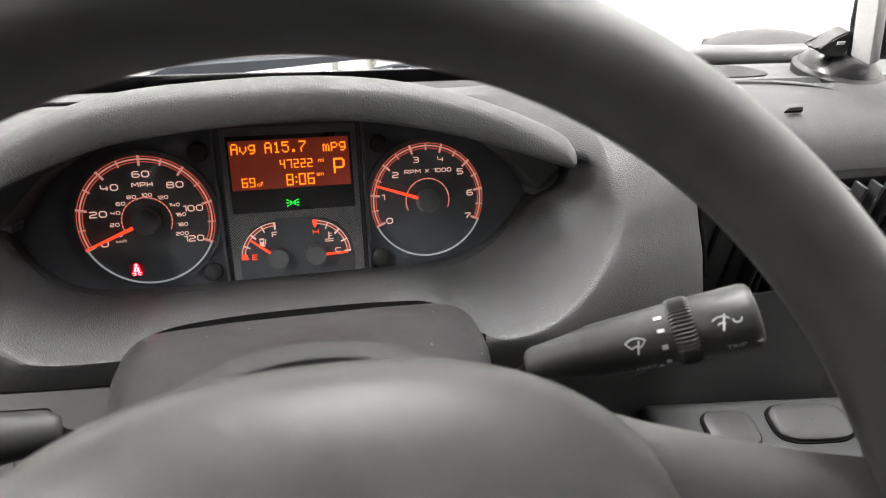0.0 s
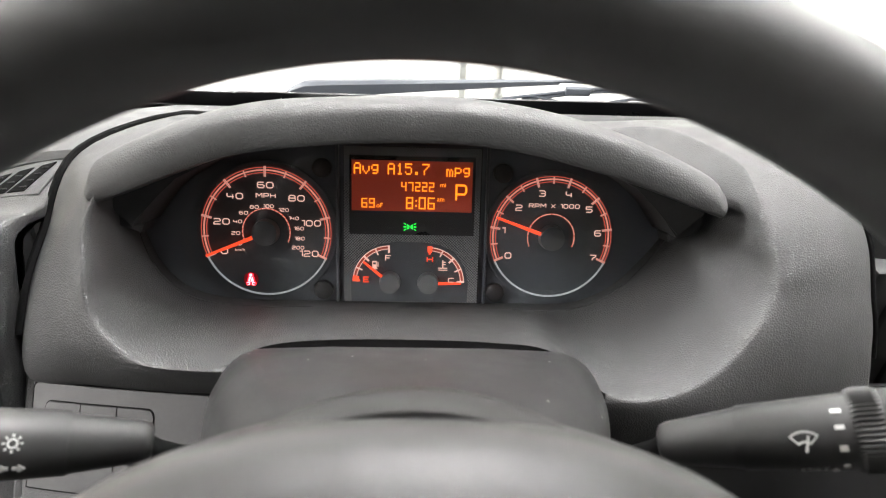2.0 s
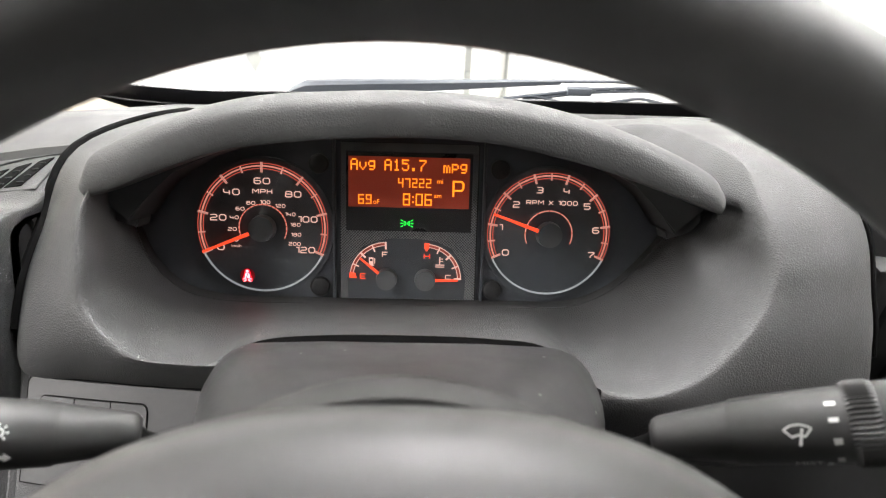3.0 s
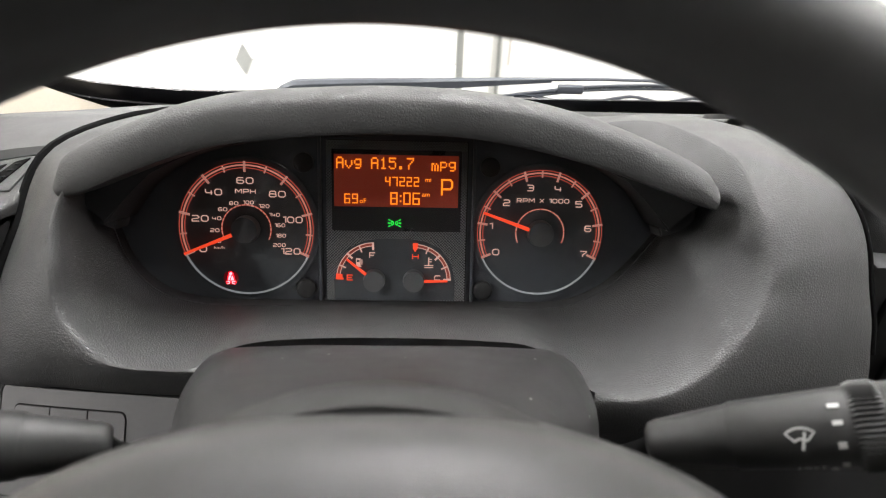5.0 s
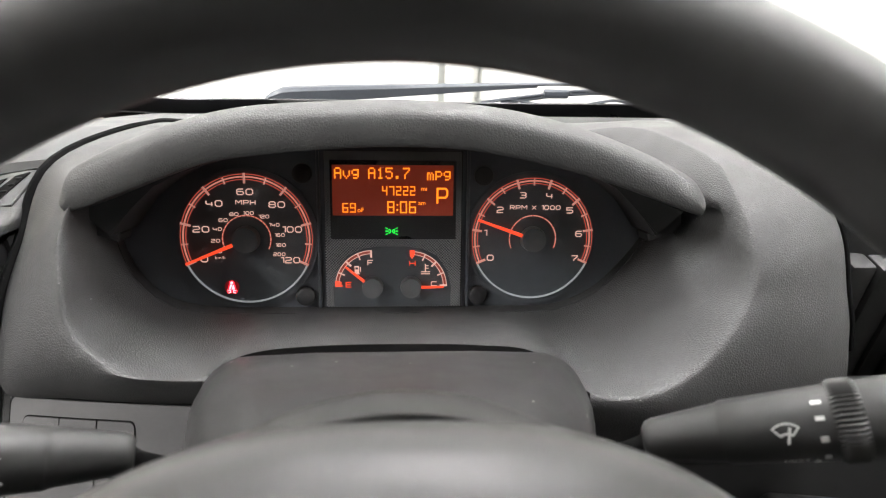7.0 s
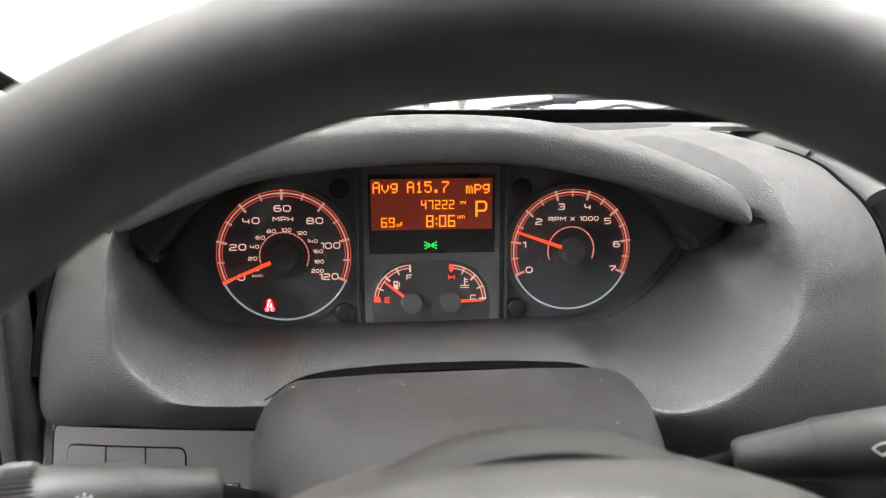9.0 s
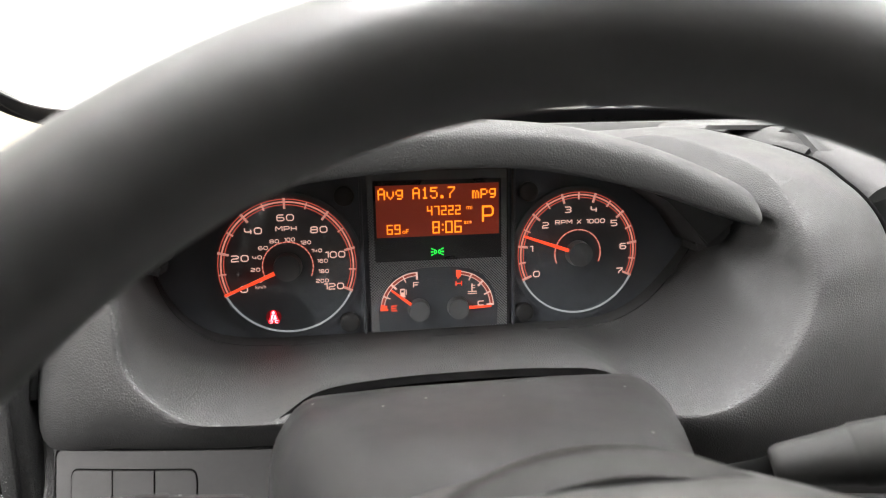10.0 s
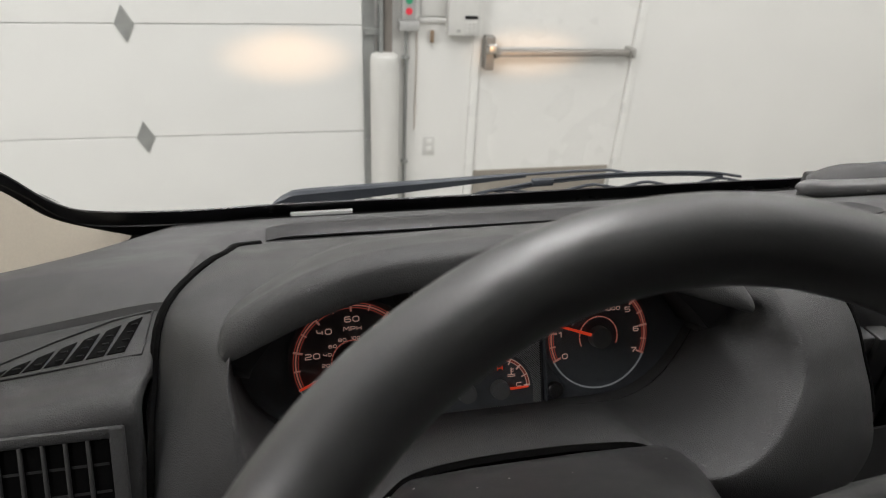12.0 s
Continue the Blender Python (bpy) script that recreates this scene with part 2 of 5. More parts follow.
def tick(cx, cz, r0, r1, deg, width, y0, y1, bm=None):
    d = Vector((math.cos(radians(deg)), math.sin(radians(deg))))
    s = Vector((-d.y, d.x)) * width / 2
    c = Vector((cx, cz))
    return prism([tuple(c + d * r0 + s), tuple(c + d * r0 - s), tuple(c + d * r1 - s), tuple(c + d * r1 + s)], y0, y1, bm)


def disc(cx, cz, r, y0, y1, sides=48, r1=None):
    """A round plate facing the driver, tapering from r at y0 to r1 at y1."""
    bm = bmesh.new()
    r1 = r if r1 is None else r1
    a = [bm.verts.new((*polar(cx, cz, r, k * 360 / sides)[:1], y0, polar(cx, cz, r, k * 360 / sides)[1])) for k in range(sides)]
    b = [bm.verts.new((*polar(cx, cz, r1, k * 360 / sides)[:1], y1, polar(cx, cz, r1, k * 360 / sides)[1])) for k in range(sides)]
    bm.faces.new(a)
    bm.faces.new(b)
    for i in range(sides):
        bm.faces.new((a[i], a[(i + 1) % sides], b[(i + 1) % sides], b[i]))
    return bm


def lettering(text, size, m, stretch=1.0, depth=0.0, bold=0.0, align="CENTER"):
    """A bmesh of the built-in font's letters, upright, in the frame m (x along, y away from the reader, z up)."""
    curve = bpy.data.curves.new("lettering", "FONT")
    curve.body, curve.size, curve.align_x, curve.align_y, curve.offset = text, size, align, "CENTER", bold
    curve.extrude = depth
    ob = bpy.data.objects.new("lettering", curve)
    data = bpy.data.meshes.new_from_object(ob)
    bm = bmesh.new()
    bm.from_mesh(data)
    bpy.data.objects.remove(ob)
    bpy.data.meshes.remove(data)
    bpy.data.curves.remove(curve)
    bmesh.ops.transform(bm, matrix=m @ Matrix.Rotation(radians(90), 4, "X") @ Matrix.Diagonal((stretch, 1, 1, 1)), verts=bm.verts)
    return bm


# ---- the garage ----
WALL_Y = 3.1
FLOOR_LO, FLOOR_HI = (-4.0, -6.5), (4.6, WALL_Y)
part("floor", box((FLOOR_LO[0] - 0.2, FLOOR_LO[1] - 0.2, -0.15), (FLOOR_HI[0] + 0.2, WALL_Y + 0.3, 0.0)), M_FLOOR, None, "grey concrete garage floor", kind="structure", category="floor", smooth=False)
part("ceiling", box((FLOOR_LO[0] - 0.2, FLOOR_LO[1] - 0.2, CEILING), (FLOOR_HI[0] + 0.2, WALL_Y + 0.3, CEILING + 0.15)), M_WALL, None, "white garage ceiling", kind="structure", category="ceiling", smooth=False)
OPEN_L, OPEN_R, OPEN_TOP = -3.2, 0.222, 3.2
MAN_L, MAN_R, MAN_TOP = 0.87, 1.795, 2.06
front = bmesh.new()
for lo, hi in [
    ((FLOOR_LO[0] - 0.2, 0), (OPEN_L, CEILING)),
    ((OPEN_L, OPEN_TOP), (OPEN_R, CEILING)),
    ((OPEN_R, 0), (MAN_L - 0.045, CEILING)),
    ((MAN_L - 0.045, MAN_TOP + 0.045), (MAN_R + 0.045, CEILING)),
    ((MAN_R + 0.045, 0), (FLOOR_HI[0] + 0.2, CEILING)),
]:
    box((lo[0], WALL_Y, lo[1]), (hi[0], WALL_Y + 0.2, hi[1]), bm=front)
part("wall_front", front, M_WALL, None, "white painted garage wall with two door openings", kind="structure", category="wall", smooth=False)
part("wall_back", box((FLOOR_LO[0], FLOOR_LO[1] - 0.2, 0), (FLOOR_HI[0], FLOOR_LO[1], CEILING)), M_WALL, None, "white painted garage wall", kind="structure", category="wall", smooth=False)
part("wall_west", box((FLOOR_LO[0] - 0.2, FLOOR_LO[1] - 0.2, 0), (FLOOR_LO[0], WALL_Y, CEILING)), M_WALL, None, "white painted garage wall", kind="structure", category="wall", smooth=False)
part("wall_east", box((FLOOR_HI[0], FLOOR_LO[1] - 0.2, 0), (FLOOR_HI[0] + 0.2, WALL_Y, CEILING)), M_WALL, None, "white painted garage wall", kind="structure", category="wall", smooth=False)
# Housings added out of view, one for each lamp.
for lx, ly, _ in LIGHTS:
    fix = thing("unseen_ceiling_light", (lx, ly, CEILING), "unseen white strip light added on the garage ceiling", "ceiling light", "garage ceiling lights")
    part("housing", box((lx - 0.17, ly - 1.22, CEILING - 0.10), (lx + 0.17, ly + 1.22, CEILING), 0.01), M_PVC, fix)


def overhead_door():
    door = thing("overhead_door", (-1.5, WALL_Y, 0), "closed white sectional steel overhead door with diamond hinge plates", "garage door")
    seams = [0.0, 0.554, 1.127, 1.70, 2.273, 2.846, 3.3]
    for a, b in zip(seams, seams[1:]):
        panel = part("panel", box((OPEN_L - 0.05, WALL_Y - 0.03, a + 0.002), (OPEN_R - 0.004, WALL_Y + 0.02, b - 0.002), 0.003), M_DOORPANEL, door, smooth=False)
        if a > 0 and b < 3:
            for px in (-0.93, -2.4):
                part("hinge_plate", prism([(px, a - 0.087), (px + 0.045, a), (px, a + 0.087), (px - 0.045, a)], WALL_Y - 0.036, WALL_Y - 0.03), M_TRACK, door, "grey metal diamond plate on the panel seam", smooth=False)
    return door


overhead_door()
track = thing("door_track", (0.25, WALL_Y, 0), "galvanised vertical guide track of the overhead door", "door track")
part("seal_angle", box((OPEN_R - 0.003, WALL_Y - 0.035, 0), (0.281, WALL_Y - 0.0, 3.3), 0.002), M_TRACK, track, smooth=False)
part("rail", box((0.300, WALL_Y - 0.075, 0.0), (0.322, WALL_Y - 0.002, 3.3), 0.002), M_TRACK, track, smooth=False)
part("rail", box((0.327, WALL_Y - 0.055, 0.0), (0.372, WALL_Y - 0.003, 3.3), 0.003), surface("brown_grey_rail", (0.22, 0.20, 0.18), 0.5, metal=0.3), track, smooth=False)
for z in (0.48, 1.08, 1.68):
    part("bracket", box((0.225, WALL_Y - 0.05, z), (0.300, WALL_Y - 0.036, z + 0.035), 0.002), M_TRACK, track, smooth=False)
guard = tube([(0.326, WALL_Y - 0.082, z) for z in (0.0, 0.5, 0.95, 0.972, 0.986, 0.994, 0.996)], [0.0755, 0.0755, 0.0755, 0.0745, 0.070, 0.058, 0.03], 40, up=(0, 1, 0))
part("track_guard", guard, M_PVC, None, "white round plastic guard at the foot of the door track", category="guard post")


def exit_door():
    door = thing("door_1", (1.33, WALL_Y, 0), "closed white steel exit door with a panic bar", "door", kind="structure")
    part("leaf", box((MAN_L + 0.001, WALL_Y + 0.01, 0.01), (MAN_R - 0.0012, WALL_Y + 0.055, MAN_TOP - 0.002), 0.001), M_STEELDOOR, door, smooth=False)
    part("kick_plate", box((MAN_L + 0.015, WALL_Y + 0.004, 0.012), (MAN_R - 0.02, WALL_Y + 0.0095, 0.27), 0.001), M_TAUPE, door, "taupe metal kick plate", smooth=False)
    for lo, hi in (((MAN_L - 0.045, 0), (MAN_L, MAN_TOP + 0.045)), ((MAN_R, 0), (MAN_R + 0.045, MAN_TOP + 0.045)), ((MAN_L, MAN_TOP), (MAN_R, MAN_TOP + 0.045))):
        part("door_frame", box((lo[0], WALL_Y - 0.012, lo[1]), (hi[0], WALL_Y + 0.06, hi[1]), 0.003), M_STEELDOOR, door, smooth=False)
    bar = part("panic_bar", box((0.945, WALL_Y - 0.065, 0.966), (1.765, WALL_Y - 0.02, 1.004), 0.012, segments=3), M_BAR, door, "dull grey metal push bar")
    part("latch_case", box((0.888, WALL_Y - 0.06, 0.893), (0.940, WALL_Y + 0.01, 1.075), 0.008, segments=3), M_BAR, bar)
    part("latch_cover", box((0.892, WALL_Y - 0.085, 0.985), (0.950, WALL_Y - 0.058, 1.040), 0.012, segments=4), M_CHROME, bar, "bright metal latch cover")
    part("bar_nose", tube([(0.945, WALL_Y - 0.045, 0.985), (0.962, WALL_Y - 0.045, 0.985), (0.985, WALL_Y - 0.045, 0.985)], [0.030, 0.027, 0.016], 20, up=(0, 1, 0)), M_BAR, bar)
    part("end_case", box((1.745, WALL_Y - 0.075, 0.955), (1.785, WALL_Y + 0.01, 1.015), 0.008), M_CHROME, bar)
    return door


exit_door()

signal = thing("signal_box", (0.46, WALL_Y, 1.2), "grey signal box with red and green indicators on the garage wall", "signal light")
part("case", box((0.421, WALL_Y - 0.06, 1.157), (0.497, WALL_Y, 1.42), 0.006), M_GREYBOX, signal)
part("lens", disc(0.458, 1.255, 0.018, WALL_Y - 0.063, WALL_Y - 0.0605, 20), glowing("green_lens", (0.05, 0.5, 0.25), 0.5), signal, "green lens")
part("lens", disc(0.458, 1.202, 0.018, WALL_Y - 0.063, WALL_Y - 0.0605, 20), glowing("red_lens", (0.9, 0.05, 0.08), 0.8), signal, "red lens")
part("base", box((0.407, WALL_Y - 0.075, 1.105), (0.511, WALL_Y, 1.155), 0.004), M_GREYBOX, signal)
part("conduit", tube([(0.451, WALL_Y - 0.02, 0.02), (0.451, WALL_Y - 0.02, 1.105)], 0.010, 12, up=(0, 1, 0)), M_TRACK, signal, "galvanised conduit")
for z in (0.35, 0.95):
    part("clip", box((0.432, WALL_Y - 0.034, z), (0.47, WALL_Y, z + 0.016), 0.003), M_TRACK, signal)
panel_box = thing("control_box", (0.77, WALL_Y, 1.2), "white wall control box with a small display and keypad", "control box")
part("case", box((0.668, WALL_Y - 0.07, 1.080), (0.845, WALL_Y, 1.36), 0.01), M_PVC, panel_box)
part("display", box((0.757, WALL_Y - 0.073, 1.168), (0.826, WALL_Y - 0.0695, 1.184)), M_GLOSS, panel_box)
for i in range(3):
    for j in range(3):
        part("key", box((0.759 + 0.0225 * i, WALL_Y - 0.0745, 1.098 + 0.02 * j), (0.777 + 0.0225 * i, WALL_Y - 0.0695, 1.113 + 0.02 * j), 0.001), M_PVC, panel_box)
part("badge", box((0.714, WALL_Y - 0.0735, 1.100), (0.735, WALL_Y - 0.0695, 1.115), 0.001), M_GREYBOX, panel_box)
part("cable_duct", box((0.515, WALL_Y - 0.02, 1.14), (0.675, WALL_Y, 1.165), 0.003), M_PVC, panel_box, "white cable duct")
part("access_plate", box((0.53, WALL_Y - 0.012, 1.17), (0.665, WALL_Y, 1.4), 0.004), M_PVC, None, "white blank cover plate on the wall", category="wall plate")
part("key_hook", box((0.583, WALL_Y - 0.03, 1.035), (0.603, WALL_Y, 1.10), 0.006), surface("brown_tag", (0.25, 0.18, 0.12), 0.6), None, "small brown tag hanging on the wall", category="tag")
part("cord", tube([(0.512, WALL_Y - 0.008, 1.14), (0.51, WALL_Y - 0.008, 0.8), (0.508, WALL_Y - 0.008, 0.55)], 0.004, 8, up=(0, 1, 0)), surface("tan_cord", (0.5, 0.45, 0.4), 0.6), None, "thin tan cord running down the wall", category="cord")
outlet = thing("wall_outlet", (0.6, WALL_Y, 0.44), "white electrical outlet on the garage wall", "outlet")
part("cover_plate", box((0.563, WALL_Y - 0.006, 0.385), (0.633, WALL_Y, 0.5), 0.003), M_PVC, outlet)
for z in (0.415, 0.46):
    part("socket", box((0.583, WALL_Y - 0.009, z), (0.613, WALL_Y - 0.0055, z + 0.026), 0.003), M_WALL, outlet)


# ---- the van's shell round the cab ----
def vbox(name, lo, hi, material, label, category, bevel=0.0):
    return part(name, box(lo, hi, bevel), material, None, label, VAN, kind="structure", category=category)


# Unseen heads, pillars and driver-side trim, sized to limit light entering the cab.
for x0, x1 in ((-0.56, -0.50), (1.36, 1.42)):
    vbox("unseen_door_header", (x0, -0.95 if x0 > 0 else -0.55, 0.54), (x1, -0.16, 0.66), M_CABIN, "unseen dark door head that limits light into the cab", "door frame")
vbox("unseen_pillar_east", (1.36, -1.2, 0.02), (1.42, -0.95, 0.64), M_CABIN, "unseen dark pillar limiting light behind the passenger door", "pillar")
vbox("cab_roof", (-0.5, -1.2, 0.64), (1.38, -0.22, 0.70), M_HEAD, "grey felt headliner of the van cab", "roof")
# Unseen partition, its tone chosen for the light it bounces forward.
vbox("unseen_partition", (-0.5, -1.25, -1.0), (1.38, -1.2, 0.64), M_PARTITION, "unseen grey partition added behind the cab, toned for bounced light", "partition")
vbox("cab_floor", (-0.5, -1.2, -1.02), (1.38, 0.6, -0.95), M_CABIN, "dark rubber cab floor", "floor")
vbox("cab_side_east", (1.36, -1.2, -0.95), (1.42, 0.35, 0.0), M_CABIN, "dark passenger door trim", "door trim")
vbox("unseen_pillar_west", (-0.56, -1.2, -0.95), (-0.50, -0.55, 0.64), M_CABIN, "unseen dark pillar limiting light beside the open driver door", "pillar")
vbox("unseen_side_low", (-0.56, -0.55, -0.95), (-0.51, 0.35, 0.0), M_CABIN, "unseen dark driver door trim that cuts low light", "door trim")
for x0, x1 in ((-0.56, -0.505), (1.385, 1.42)):
    vbox("footwell_side", (x0, 0.352, -0.95), (x1, 0.47, -0.16), M_CABIN, "dark footwell side panel", "side panel")
bulkhead = box((-0.5, 0.42, -0.95), (1.38, 0.47, -0.095))
part("bulkhead", bulkhead, M_CABIN, None, "dark bulkhead below the windscreen", VAN, kind="structure", category="bulkhead")

GLASS_BASE = [(-0.470, 0.13, 0.18), (-0.437, 0.20, 0.118), (-0.405, 0.260, 0.058), (-0.380, 0.298, 0.006), (-0.350, 0.330, -0.022), (-0.26, 0.372, -0.046), (-0.15, 0.395, -0.0545), (0.10, 0.402, -0.0585), (0.44, 0.404, -0.058), (0.78, 0.402, -0.0585), (1.03, 0.395, -0.0545), (1.14, 0.372, -0.046), (1.235, 0.330, -0.022), (1.30, 0.26, 0.05), (1.345, 0.18, 0.13)]
GLASS_TOP = [(-0.43, -0.26, 0.64), (-0.415, -0.255, 0.64), (-0.40, -0.25, 0.645), (-0.37, -0.24, 0.65), (-0.32, -0.23, 0.655), (-0.24, -0.225, 0.66), (-0.13, -0.22, 0.66), (0.10, -0.21, 0.66), (0.44, -0.205, 0.66), (0.78, -0.21, 0.66), (1.01, -0.22, 0.66), (1.12, -0.225, 0.66), (1.19, -0.23, 0.655), (1.25, -0.24, 0.65), (1.30, -0.26, 0.64)]
g0, g1 = spline(GLASS_BASE, 80), spline(GLASS_TOP, 80)
up_glass = [(b - a).normalized() for a, b in zip(g0, g1)]
bow = Vector((0, 0.03, 0.02))
pane = loft([[a.lerp(b, k / 10) + bow * math.sin(math.pi * k / 10) for a, b in zip(g0, g1)] for k in range(11)])
windscreen = thing("window_1", VAN @ Vector((0.44, 0.46, -0.1)), "clear curved van windscreen with a black printed border", "windscreen", kind="structure")
glass_ob = part("pane", thicken(pane, 0.004), M_GLASS, windscreen, "clear glass", VAN)
glass_ob.visible_shadow = False
border = loft([[p - up_glass[i] * 0.05 + Vector((0, -0.006, -0.004)) for i, p in enumerate(g0)], [p + Vector((0, -0.006, 0.0025)) for p in g0]])
part("black_border", thicken(border, 0.002), M_FRIT, windscreen, "black ceramic border", VAN)
cowl = loft([[p + Vector((0, 0.012, -0.022)) for p in g0], [p + Vector((0, 0.09, -0.07)) for p in g0], [p + Vector((0, 0.2, -0.19)) for p in g0]])
part("cowl_panel", thicken(cowl, 0.004), M_FRIT, None, "black plastic cowl below the windscreen", VAN, kind="structure", category="cowl")

trim = loft([
    spline([(-0.33, 0.345, -0.063), (-0.350, 0.333, -0.050), (-0.384, 0.280, -0.004), (-0.410, 0.238, 0.052), (-0.455, 0.15, 0.14), (-0.465, -0.1, 0.40), (-0.45, -0.28, 0.62)], 40),
    spline([(-0.335, 0.340, -0.069), (-0.36, 0.311, -0.062), (-0.397, 0.245, -0.032), (-0.430, 0.18, 0.001), (-0.475, 0.065, 0.065), (-0.49, -0.2, 0.36), (-0.475, -0.34, 0.62)], 40),
    spline([(-0.34, 0.335, -0.075), (-0.37, 0.29, -0.075), (-0.41, 0.21, -0.06), (-0.45, 0.12, -0.05), (-0.495, 0.02, 0.0), (-0.51, -0.24, 0.34), (-0.495, -0.38, 0.62)], 40),
])
part("pillar_trim", thicken(trim, 0.003), M_PILLAR, None, "beige moulded windscreen pillar trim", VAN, kind="structure", category="pillar trim")


# ---- the dashboard ----
dash = thing("dashboard", PANEL @ Vector((0.02, 0.1, -0.3)), "dark grey moulded plastic van dashboard", "dashboard")

# Top pad from the air vents to the windscreen.
DASH_X = [-0.5 + 0.02 * k for k in range(38)] + [0.262 + 0.004 * k for k in range(8)] + [0.30 + 0.012 * k for k in range(20)] + [0.55 + 0.03 * k for k in range(28)]


def ease(v):
    v = min(1, max(0, v))
    return v * v * (3 - 2 * v)


def dash_rise(x):
    return ease((x - 0.266) / 0.02) * (1 if x < 0.95 else max(0, 1 - (x - 0.95) / 0.25))


def swell(x, y):
    """The dash top is fuller round the document clip."""
    return 0.010 * ease((x - 0.34) / 0.06) * ease((y - 0.06) / 0.05) * ease((0.27 - y) / 0.07)


rows = []
for y, z, rise in ((0.036, 0.026, 0.032), (0.045, 0.036, 0.030), (0.065, 0.0355, 0.0235), (0.09, 0.034, 0.017), (0.115, 0.0265, 0.014), (0.14, 0.019, 0.011), (0.17, 0.0085, 0.0095), (0.2, -0.002, 0.008), (0.27, -0.027, 0.005), (0.34, -0.053, 0.002), (0.384, -0.0705, 0.0), (0.394, -0.0775, 0), (0.396, -0.09, 0)):
    row = []
    for x in DASH_X:
        e = max(0, (-0.28 - x) / 0.2)
        under = ease((x + 0.215) / 0.03) * ease((0.272 - x) / 0.012) * ease((0.235 - y) / 0.05)
        row.append((x, y - 0.55 * e * max(0, y - 0.16), z + rise * dash_rise(x) - (0.03 * e * e if y > 0.1 else 0.17 * max(0.0, -x - 0.245)) - 0.035 * under + swell(x, y)))
    rows.append(row)
part("top_pad", slab(rows, (0, 0, -0.012)), M_DASH_TOP, dash, "smooth grey top pad", VAN)
strip = loft([[(x, y, z + 0.004 * math.sin(min(1, max(0, (x + 0.17) / 0.03)) * math.pi / 2) - 0.004) for x in [(-0.17 + 0.016 * k) for k in range(60)]] for y, z in ((0.245, -0.023), (0.262, -0.0185), (0.30, -0.0345), (0.315, -0.049))])
part("defroster_strip", thicken(strip, 0.002), M_SMOOTH, dash, "smooth black defroster strip", VAN)

# The pod round the instruments, its bowl and its hood.
INNER = [(-0.080, -0.113, -0.056), (-0.131, -0.112, -0.054), (-0.149, -0.107, -0.047), (-0.167, -0.100, -0.029), (-0.172, -0.094, -0.006), (-0.175, -0.083, 0.018), (-0.172, -0.064, 0.032), (-0.150, -0.035, 0.042), (-0.080, -0.005, 0.058), (0.020, 0.005, 0.064), (0.125, 0.090, 0.070), (0.186, 0.075, 0.0765), (0.2005, 0.010, 0.0660), (0.2030, -0.045, 0.0520), (0.2030, -0.078, 0.0255), (0.205, -0.095, -0.002), (0.199, -0.100, -0.018), (0.186, -0.107, -0.035), (0.169, -0.112, -0.051), (0.150, -0.115, -0.062), (0.129, -0.117, -0.067), (0.107, -0.117, -0.068)]
OUTER = [(-0.080, -0.0935, -0.0785), (-0.140, -0.0885, -0.0778), (-0.180, -0.0825, -0.0770), (-0.2225, -0.0715, -0.0765), (-0.2265, -0.058, -0.035), (-0.228, -0.030, 0.000), (-0.224, 0.010, 0.050), (-0.1955, 0.099, 0.0762), (-0.168, 0.165, 0.078), (0.020, 0.175, 0.080), (0.170, 0.172, 0.081), (0.262, 0.150, 0.082), (0.272, 0.018, 0.063), (0.272, -0.032, 0.045), (0.273, -0.055, 0.030), (0.275, -0.068, 0.010), (0.274, -0.078, -0.018), (0.274, -0.085, -0.045), (0.268, -0.090, -0.085), (0.220, -0.098, -0.115), (0.150, -0.100, -0.115), (0.107, -0.098, -0.110)]
inner, outer = spline(INNER, 130), spline(OUTER, 130)
FACE = [(-0.185, 0.038), (-0.184, 0.018), (-0.180, -0.004), (-0.170, -0.025), (-0.152, -0.041), (-0.128, -0.0475), (-0.100, -0.049), (-0.076, -0.049), (-0.040, -0.049), (0.010, -0.049), (0.050, -0.049), (0.080, -0.049), (0.100, -0.049), (0.118, -0.047), (0.134, -0.041), (0.148, -0.032), (0.160, -0.020), (0.170, -0.008), (0.179, 0.005), (0.186, 0.018), (0.189, 0.038)]
face = spline([(x, 0.004, z) for x, z in FACE], 120)
CREASE = [(-0.174, -0.076, 0.034), (-0.175, -0.085, 0.016), (-0.171, -0.094, -0.006), (-0.167, -0.100, -0.029), (-0.149, -0.107, -0.046), (-0.128, -0.112, -0.0535), (-0.100, -0.113, -0.055), (-0.076, -0.102, -0.0455), (-0.040, -0.093, -0.0445), (0.010, -0.090, -0.045), (0.050, -0.095, -0.0445), (0.080, -0.104, -0.046), (0.106, -0.116, -0.064), (0.129, -0.117, -0.067), (0.150, -0.115, -0.062), (0.169, -0.112, -0.051), (0.186, -0.107, -0.035), (0.199, -0.100, -0.018), (0.205, -0.095, -0.002), (0.2035, -0.086, 0.013), (0.203, -0.068, 0.036)]
crease = spline(CREASE, 120)


def middle(x):
    """1 above the column cut-out, 0 at the sides of the bowl."""
    return ease((x + 0.128) / 0.024) * ease((0.132 - x) / 0.024)


